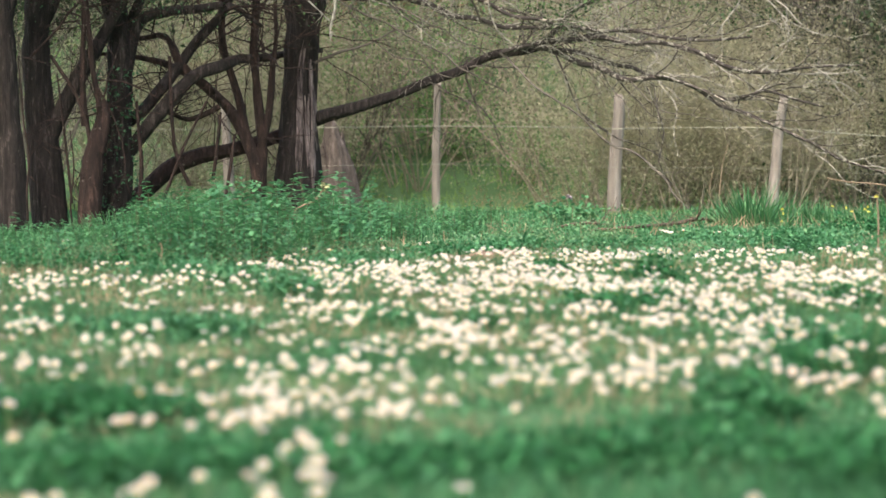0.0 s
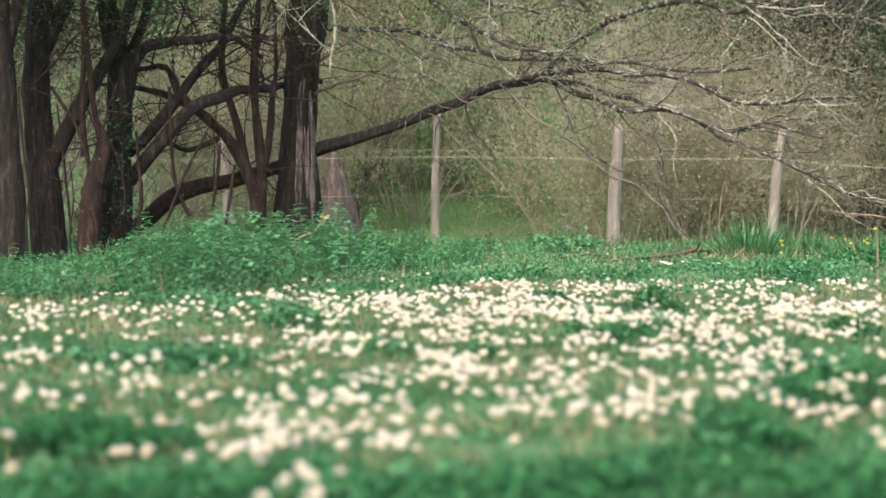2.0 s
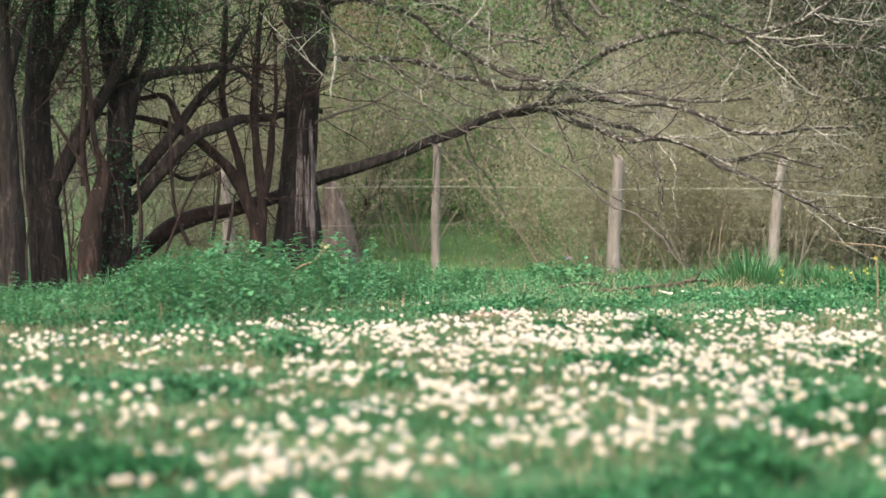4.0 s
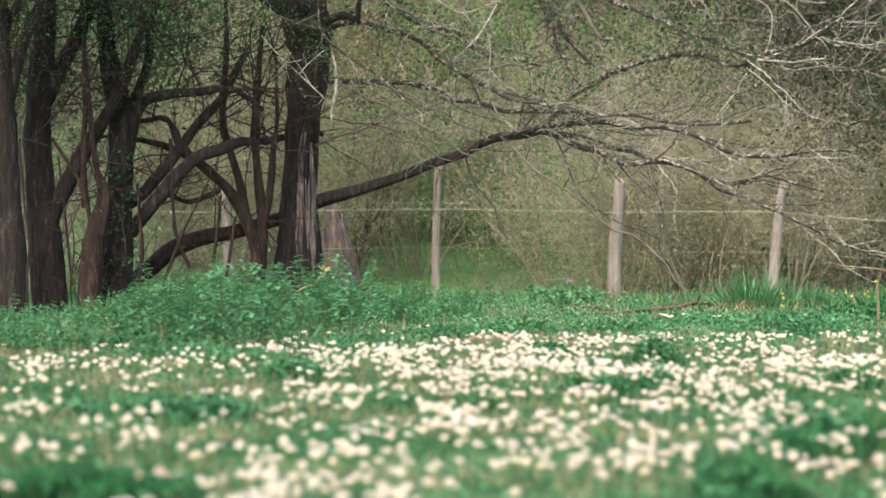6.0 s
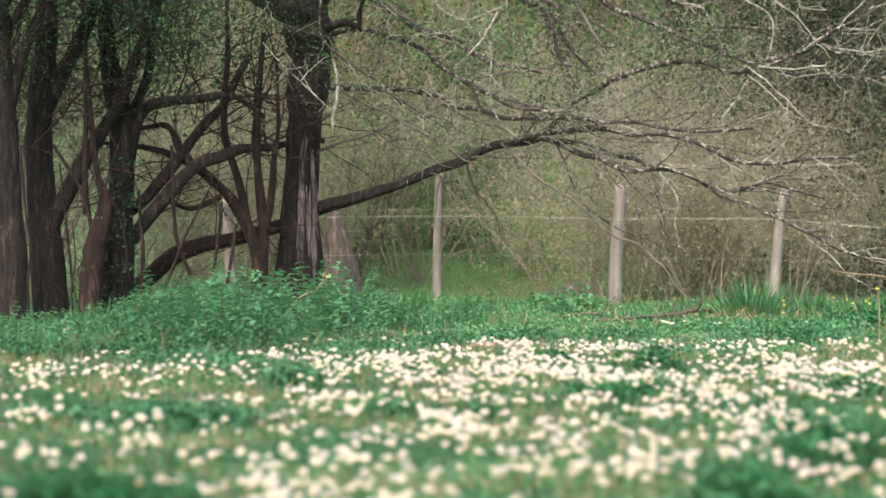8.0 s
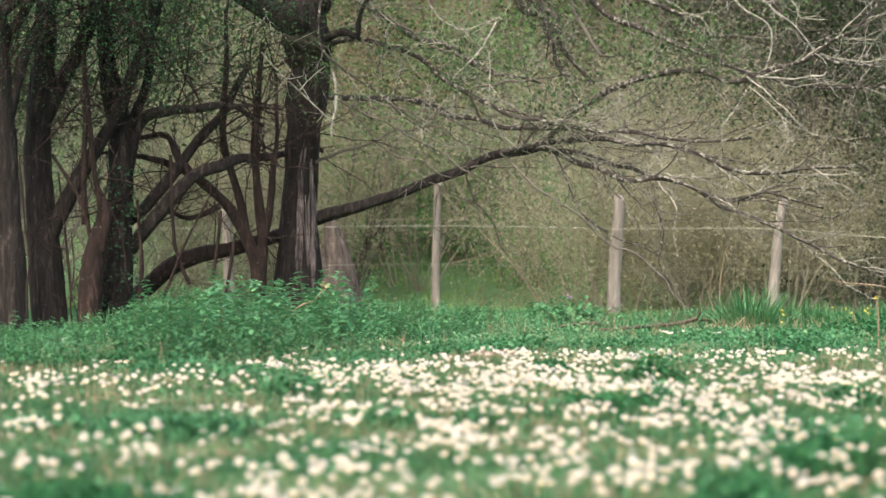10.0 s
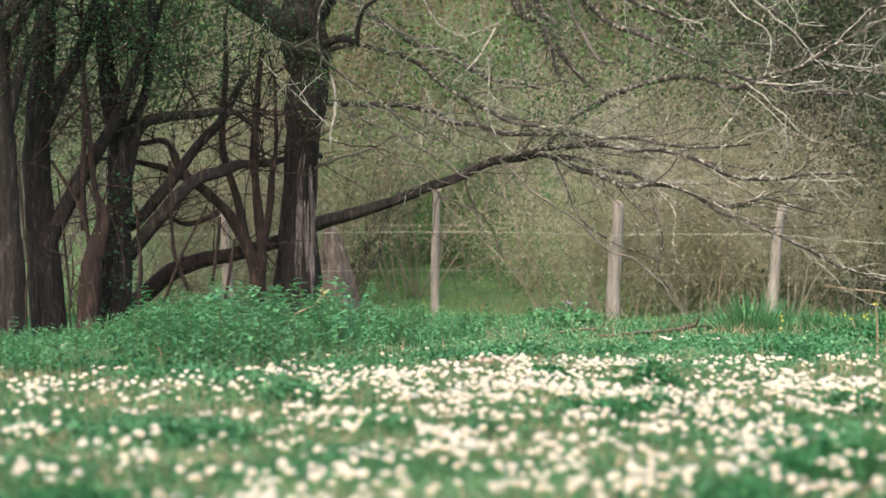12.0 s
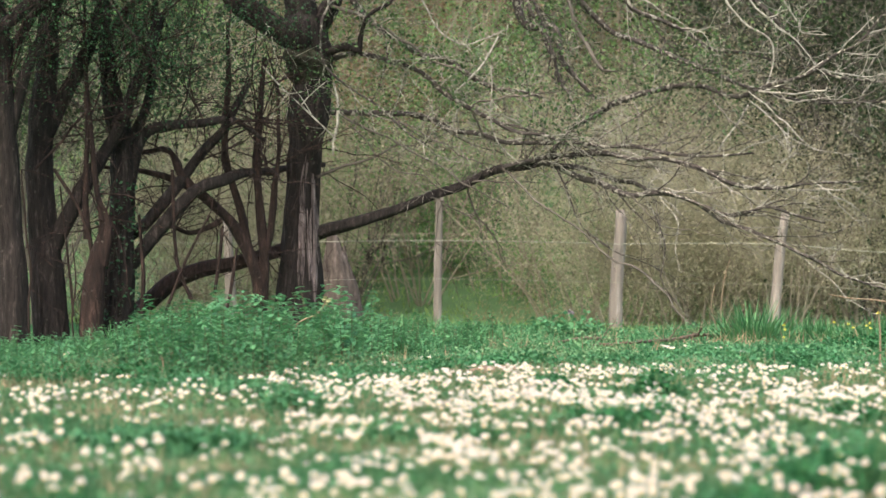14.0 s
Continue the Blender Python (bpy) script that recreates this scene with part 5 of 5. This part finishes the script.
def build_woods():
    """Far scrub on the slope, too far to tell one bush from the next."""
    st, lv = Soup(), {"olive": Soup(), "green": Soup(), "brown": Soup(), "dark": Soup()}
    rng = np.random.default_rng(5)
    for i in range(620):
        y = rng.uniform(38, 74)
        x = rng.uniform(-1, 1) * (0.21 * y + 2)
        z = float(ground_z(x, y))
        hgt = rng.uniform(2.2, 5.0)
        top = np.array([x + rng.normal(0, 0.5), y, z + hgt])
        st.tube([(x, y, z - 0.1), (x + rng.normal(0, 0.15), y, z + hgt * 0.5), top], [0.05, 0.035, 0.01], 4)
        n = 260
        c = np.array([x, y, z + hgt * 0.55]) + rng.normal(0, 1, (n, 3)) * np.array([0.75, 0.6, hgt * 0.27])
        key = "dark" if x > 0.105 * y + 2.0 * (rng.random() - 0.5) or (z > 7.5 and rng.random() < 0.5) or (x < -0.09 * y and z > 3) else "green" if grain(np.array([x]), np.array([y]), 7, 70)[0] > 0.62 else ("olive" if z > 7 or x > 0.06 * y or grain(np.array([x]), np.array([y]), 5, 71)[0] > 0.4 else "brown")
        lv[key].scatter(LEAF, c, turns(n, 1.0, rng), rng.uniform(0.07, 0.19, n))
    tagged(part("scrub_stems", st, M_BRUSH), "grey stems of far scrub on the slope", "scrub", kind="stuff")
    tagged(part("scrub_leaves", lv["olive"], M_OLIVE_LEAF), "olive foliage of far scrub on the slope", "scrub", kind="stuff")
    tagged(part("scrub_leaves", lv["green"], M_GREEN_LEAF), "fresh green foliage of far scrub on the slope", "scrub", kind="stuff")
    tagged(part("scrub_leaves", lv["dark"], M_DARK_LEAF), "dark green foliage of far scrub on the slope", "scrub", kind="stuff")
    tagged(part("scrub_leaves", lv["brown"], M_BRUSH_LEAF), "greyish brown foliage of far scrub on the slope", "scrub", kind="stuff")


build_woods()


# ---------------------------------------------------------------- nettles and weeds
def nettle_prototype(seed, height):
    rng = np.random.default_rng(seed)
    st, lv = Soup(), Soup()
    lean = rng.normal(0, 0.05, 2)
    k = 10
    pts = [(lean[0] * (i / k) ** 2, lean[1] * (i / k) ** 2, height * i / k) for i in range(k + 1)]
    st.tube(pts, np.linspace(0.005, 0.002, k + 1), 4)
    for i in range(2, k + 1):
        a0 = rng.uniform(0, 2 * math.pi)
        size = 0.088 * (1.05 - 0.55 * abs(i / k - 0.55))
        if i == k:
            size *= 0.7
        for j in range(4 if i >= k - 1 else 3):
            a = a0 + j * math.pi * 2 / 3.3
            c, s = math.cos(a), math.sin(a)
            b = np.array([[-s, c, 0], [c, s, 0], [0, 0, 1]]).T
            up = rng.uniform(-0.35, 0.5)
            v = [(0, 0, 0), (0.26, 0.35, 0.05 + up * 0.35), (0.20, 0.7, up * 0.7), (0, 1.05, up - 0.12), (-0.20, 0.7, up * 0.7), (-0.26, 0.35, 0.05 + up * 0.35), (0, 0.5, up * 0.5 - 0.06)]
            v = np.array([b @ (np.array(p) * size) for p in v]) + np.array(pts[i])
            lv.add(v, [(0, 1, 2, 6), (6, 2, 3, 4), (0, 6, 4, 5)])
    return st.mesh("stem", M_NETTLE_STEM), lv.mesh("leaves", M_NETTLE)


def build_nettles():
    protos = []
    for i in range(7):
        t = thing("nettle", (0, -30, 0), "green stinging nettle with toothed leaves on an upright stem", "nettle", "nettles under the trees")
        st, lv = nettle_prototype(200 + i, 0.40 + 0.02 * i)
        part("stem", st, None, t)
        part("leaves", lv, None, t)
        protos.append(t)
    rng = np.random.default_rng(17)
    spots = []
    while len(spots) < 860:
        y = rng.uniform(10.9, 19.3)
        a = rng.uniform(-0.195, 0.02)
        x = a * y
        edge = 12.9 if a > -0.06 else 11.6
        if y < edge - 0.6 + 1.5 * float(grain(np.array([x]), np.array([0.0]), 0.35, 80)[0]) or (a > -0.028 and y < 14.5 + (a + 0.028) * 60):
            continue
        # tall in the middle of the bed, low at its rim and on the side of the thicket
        tall = smooth(edge - 0.2, edge + 2.2, y) * (0.12 + 0.88 * smooth(-0.135, -0.105, a)) * (0.35 + 0.65 * smooth(-0.012, -0.039, a))
        s = (0.25 + 0.31 * tall) * (rng.uniform(0.6, 1.3) if rng.random() < 0.9 else rng.uniform(1.35, 1.7))
        spots.append((x, y, s))
    spots.sort(key=lambda q: q[1])
    rest = {0: Soup(), 1: Soup()}
    for i, (x, y, s) in enumerate(spots):
        p = protos[i % 7]
        m = pose(x, y, float(ground_z(x, y)) - 0.01, rng.normal(0, 5), rng.normal(0, 5), rng.uniform(0, 360)) @ Matrix.Diagonal((s * 1.05, s * 1.05, s, 1))
        if i >= 300:
            for j, ob in enumerate(p.children):
                k = 1 if ob.name.startswith("leaves") else 0
                v = np.empty(len(ob.data.vertices) * 3)
                ob.data.vertices.foreach_get("co", v)
                q = np.empty(len(ob.data.polygons) * 4, int)
                ob.data.loops.foreach_get("vertex_index", q)
                mm = np.array(m)
                rest[k].add(v.reshape(-1, 3) @ mm[:3, :3].T + mm[:3, 3], q.reshape(-1, 4))
        elif i < 7:
            p.matrix_basis = m
        else:
            o = copy_thing(p, Matrix())
            o.matrix_basis = m
    tagged(part("nettle_bed", rest[1], M_NETTLE), "dense bed of green nettles behind the daisies", "nettles", kind="stuff")
    tagged(part("nettle_bed_stalks", rest[0], M_NETTLE_STEM), "upright stalks of the nettle bed", "nettles", kind="stuff")


build_nettles()


def leafy_weed(name, x, y, r, h, label, seed, leaf=M_WEED, n=420, size=0.034):
    rng = np.random.default_rng(seed)
    z = float(ground_z(x, y))
    t = thing(name, (x, y, z), label, "weed", "leafy weeds in the meadow")
    lv = Soup()
    for i in range(16):
        st = Soup()
        a, q = rng.uniform(0, 2 * math.pi), r * math.sqrt(rng.random())
        top = (q * math.cos(a) * 1.1, q * math.sin(a) * 1.1, h * rng.uniform(0.5, 1.0) * (1 - 0.5 * (q / r) ** 2))
        st.tube([(q * math.cos(a) * 0.6, q * math.sin(a) * 0.6, -0.02), (top[0] * 0.9, top[1] * 0.9, top[2] * 0.6), top], [0.003, 0.0025, 0.0015], 4)
        part("stem", st, M_STEM, t)
        k = n // 16
        f = rng.uniform(0.15, 1.0, k)[:, None]
        c = np.array(top) * f + rng.normal(0, 0.22 * r, (k, 3)) * np.array([1, 1, 0.25])
        c[:, 2] = np.clip(c[:, 2], 0.005, h * 1.1)
        lv.scatter(LEAF, c, turns(k, 0.7, rng), rng.uniform(0.6, 1.3, k) * size)
    tagged(part("foliage", lv, leaf, t), kind="stuff")


for i, (cx, cy, r, ht) in enumerate(CLUMPS):
    leafy_weed("leafy_weed", cx, cy, r, ht * 1.35, "low leafy green weed clump among the daisies", 300 + i, leaf=M_CLOVER if cx < 0 and cy > 7 else M_WEED, n=3200 if cy < 5.6 else 1900 if cy < 8 else 1100, size=0.021 if cy < 5.6 else 0.017 if cy < 8 else 0.023)


def tussock(x, y, n, height, width, label, seed, reach=0.5):
    rng = np.random.default_rng(seed)
    z = float(ground_z(x, y))
    t = thing("grass_tussock", (x, y, z), label, "grass tussock", "tussocks by the fence")
    for i in range(7):
        s, m = Soup(), n // 7
        c = np.array([0, 0]) if i == 0 else width * 0.6 * np.array([math.cos(i * 1.05), math.sin(i * 1.05)])
        a, q = rng.uniform(0, 2 * math.pi, m), width * 0.45 * np.sqrt(rng.random(m))
        p = np.stack([c[0] + q * np.cos(a), c[1] + q * np.sin(a), 0 * q - 0.02], 1)
        size = np.stack([rng.uniform(0.008, 0.014, m), height * rng.uniform(0.2, 1.3, m) * reach, height * rng.uniform(0.45, 1.1, m)], 1)
        out = np.arctan2(p[:, 1], p[:, 0]) + rng.normal(0, 0.7, m)
        s.scatter(BLADE, p, fan(out, 0.15 + 0.75 * np.hypot(p[:, 0], p[:, 1]) / width + rng.normal(0, 0.12, m)), size)
        tagged(part("tuft", s, M_TUSSOCK, t), kind="stuff")


for i, (x, y, n, hh, ww) in enumerate(((2.34, 18.9, 420, 0.44, 0.24), (2.85, 19.4, 420, 0.28, 0.4), (3.35, 19.0, 420, 0.28, 0.45), (2.1, 21.5, 300, 0.18, 0.4), (1.0, 23.0, 400, 0.2, 0.5),
                                       (-3.0, 17.6, 300, 0.2, 0.35), (-2.55, 19.4, 380, 0.30, 0.3), (0.2, 20.5, 500, 0.2, 0.6), (-0.3, 22.0, 500, 0.24, 0.6), (1.3, 18.0, 320, 0.14, 0.5))):
    tussock(x, y, n, hh, ww, "tall arching green grass tussock near the fence", 400 + i)


# ---------------------------------------------------------------- small things
def stalk(name, pts, material, label, category, tip=None, sides=5, tip_size=0.02, twigs=0, seed=1):
    ln = spline(pts, 0.06)
    b = (ln[0][0], ln[0][1], float(ground_z(ln[0][0], ln[0][1])))
    t = thing(name, b, label, category)
    s = Soup()
    s.tube(ln[:, :3] - np.array(b), ln[:, 3], sides)
    g = Tree(seed)
    if twigs:
        g.along(s, np.hstack([ln[:, :3] - np.array(b), ln[:, 3:]]), twigs, 0.4, 0.006, (0.3, 0, 0.1), 1)
    part("stalk", s, material, t, "", True)
    if tip:
        h = Soup()
        e = ln[-1][:3] - np.array(b)
        n = 16
        h.scatter(LEAF, np.repeat(e[None], n, 0), turns(n, 1.2), np.full(n, tip_size))
        part("flower_head", h, tip, t)
    return t


stalk("fallen_branch", [(1.05, 17.60, 0.13, 0.010), (1.39, 17.80, 0.15, 0.012), (1.70, 18.50, 0.16, 0.015), (1.93, 19.00, 0.19, 0.016), (2.14, 19.20, 0.19, 0.012), (2.30, 19.20, 0.38, 0.008)], M_FALLEN, "fallen brown branch lying in the grass", "branch", twigs=9)
stalk("fallen_branch", [(0.84, 18.40, 0.14, 0.010), (1.05, 18.40, 0.17, 0.013), (1.28, 18.50, 0.15, 0.012), (1.52, 18.70, 0.15, 0.009)], M_FALLEN, "thin fallen brown branch lying in the grass", "branch", twigs=3)
stalk("dry_stem", [(2.27, 20.50, 0.14, 0.004), (2.27, 20.50, 0.37, 0.004), (2.29, 20.50, 0.60, 0.004), (2.34, 20.50, 0.79, 0.003)], M_DRY, "thin dry straw-coloured stem standing by the fence", "stem")
stalk("dry_stem", [(2.26, 20.50, 0.14, 0.004), (2.20, 20.50, 0.33, 0.004), (2.19, 20.50, 0.44, 0.003), (2.22, 20.50, 0.58, 0.003)], M_DRY, "bent dry straw-coloured stem by the fence", "stem")
stalk("dry_stem", [(2.68, 20.50, 0.19, 0.004), (2.70, 20.50, 0.33, 0.004), (2.77, 20.50, 0.49, 0.003)], M_DRY, "short dry stem beside the leaning post", "stem")
stalk("bare_stick", [(3.75, 19.50, 0.33, 0.006), (3.44, 19.50, 0.44, 0.006), (3.14, 19.50, 0.47, 0.005), (2.99, 19.50, 0.50, 0.004)], M_DRY, "bare pale stick reaching over the grass", "stick", twigs=2)
stalk("budding_weed", [(-0.95, 16.00, 0.10, 0.006), (-0.93, 16.00, 0.29, 0.006), (-0.81, 16.00, 0.34, 0.006), (-0.74, 16.00, 0.44, 0.005)], M_DRY, "leaning pale weed stem with a yellow-green bud", "weed", M_BUD, tip_size=0.04)
stalk("sapling", [(-3.42, 20.80, 0.09, 0.011), (-3.43, 20.80, 0.42, 0.010), (-3.41, 20.80, 0.70, 0.009), (-3.45, 20.80, 0.98, 0.008), (-3.47, 20.80, 1.26, 0.007), (-3.50, 20.80, 1.54, 0.004)], M_RED_BARK, "thin reddish-brown sapling stem between dark trunks", "sapling", twigs=4)
stalk("sapling", [(-3.05, 20.80, 0.09, 0.009), (-3.07, 20.80, 0.32, 0.008), (-3.04, 20.80, 0.61, 0.007), (-3.07, 20.80, 0.93, 0.005)], M_RED_BARK, "thin reddish-brown sapling stem between dark trunks", "sapling", twigs=3)
stalk("dry_stem", [(-1.39, 12.50, -0.01, 0.004), (-1.40, 12.50, 0.05, 0.004), (-1.39, 12.50, 0.10, 0.004), (-1.40, 12.50, 0.15, 0.003)], M_DRY, "short reddish dry stem among the daisies", "stem")
stalk("dry_stem", [(-1.54, 12.50, -0.01, 0.003), (-1.53, 12.50, 0.04, 0.003), (-1.53, 12.50, 0.09, 0.002)], M_DRY, "short dry stem among the daisies", "stem")
stalk("tall_weed", [(2.40, 13.80, 0.0, 0.006), (2.40, 13.80, 0.13, 0.006), (2.40, 13.80, 0.26, 0.005), (2.39, 13.80, 0.36, 0.004)], M_DRY, "tall brown weed stalk with a yellow flower", "weed", M_YELLOW, tip_size=0.016)
rng = np.random.default_rng(41)
for x, y in ((2.33, 16.9), (2.42, 17.2), (2.38, 17.6), (2.76, 17.3), (2.80, 16.9), (2.84, 17.5), (2.90, 17.0), (2.70, 17.8), (2.95, 17.4)):
    x, y = x + rng.normal(0, 0.03), y + rng.normal(0, 0.2)
    z, h = float(ground_z(x, y)), rng.uniform(0.07, 0.2)
    stalk("buttercup", [(x, y, z, 0.003), (x + 0.01, y, z + h * 0.5, 0.003), (x + rng.normal(0, 0.01), y, z + h, 0.002)], M_STEM, "small yellow wildflower on a green stem", "flower", M_YELLOW, tip_size=0.013)
stalk("thistle", [(1.04, 20.50, 0.16, 0.012), (1.05, 20.50, 0.28, 0.012), (1.04, 20.50, 0.36, 0.012)], M_STEM, "mauve flower head above green leaves", "flower", M_PURPLE, tip_size=0.04)
leafy_weed("leafy_weed", 1.02, 20.6, 0.30, 0.27, "bushy green weed beneath a mauve flower", 350, M_NETTLE, 900, 0.05)
for i, (x, y, r, h, leaf, n, size) in enumerate(((0.34, 15.5, 0.30, 0.10, M_HERB, 1500, 0.022), (0.62, 15.9, 0.26, 0.09, M_HERB, 1200, 0.022), (1.05, 15.6, 0.30, 0.08, M_HERB, 1000, 0.02),
                                                 (2.75, 16.6, 0.30, 0.15, M_WEED, 1300, 0.03), (3.05, 16.9, 0.30, 0.17, M_WEED, 1300, 0.03), (2.45, 16.2, 0.25, 0.09, M_NETTLE, 900, 0.03),
                                                 (1.75, 16.2, 0.35, 0.08, M_NETTLE, 1000, 0.028), (-2.35, 13.3, 0.35, 0.10, M_WEED, 1300, 0.03), (-2.0, 12.4, 0.30, 0.08, M_WEED, 1100, 0.028), (-1.65, 13.0, 0.30, 0.09, M_WEED, 1100, 0.028))):
    leafy_weed("leafy_weed", x, y, r, h, "pale herb mat on the bank" if leaf == M_HERB else "dark leafy green weed on the bank", 360 + i, leaf, n, size)


def build_earth():
    for x, y, r in ((0.22, 13.3, 0.13), (0.34, 13.45, 0.10)):
        z = float(ground_z(x, y))
        bm = bmesh.new()
        bmesh.ops.create_icosphere(bm, subdivisions=3, radius=1)
        for v in bm.verts:
            k = 1 + 0.25 * noise.noise(v.co * 3 + Vector((x * 9, y, 0)))
            v.co = Vector((v.co.x * r * k, v.co.y * r * 1.3 * k, v.co.z * 0.05 * k))
        ob = bm_part("molehill", bm, M_MOLE, shade=True)
        ob.location = (x, y, z)
        tagged(ob, "low crumbly brown molehill in the grass", "molehill")


build_earth()
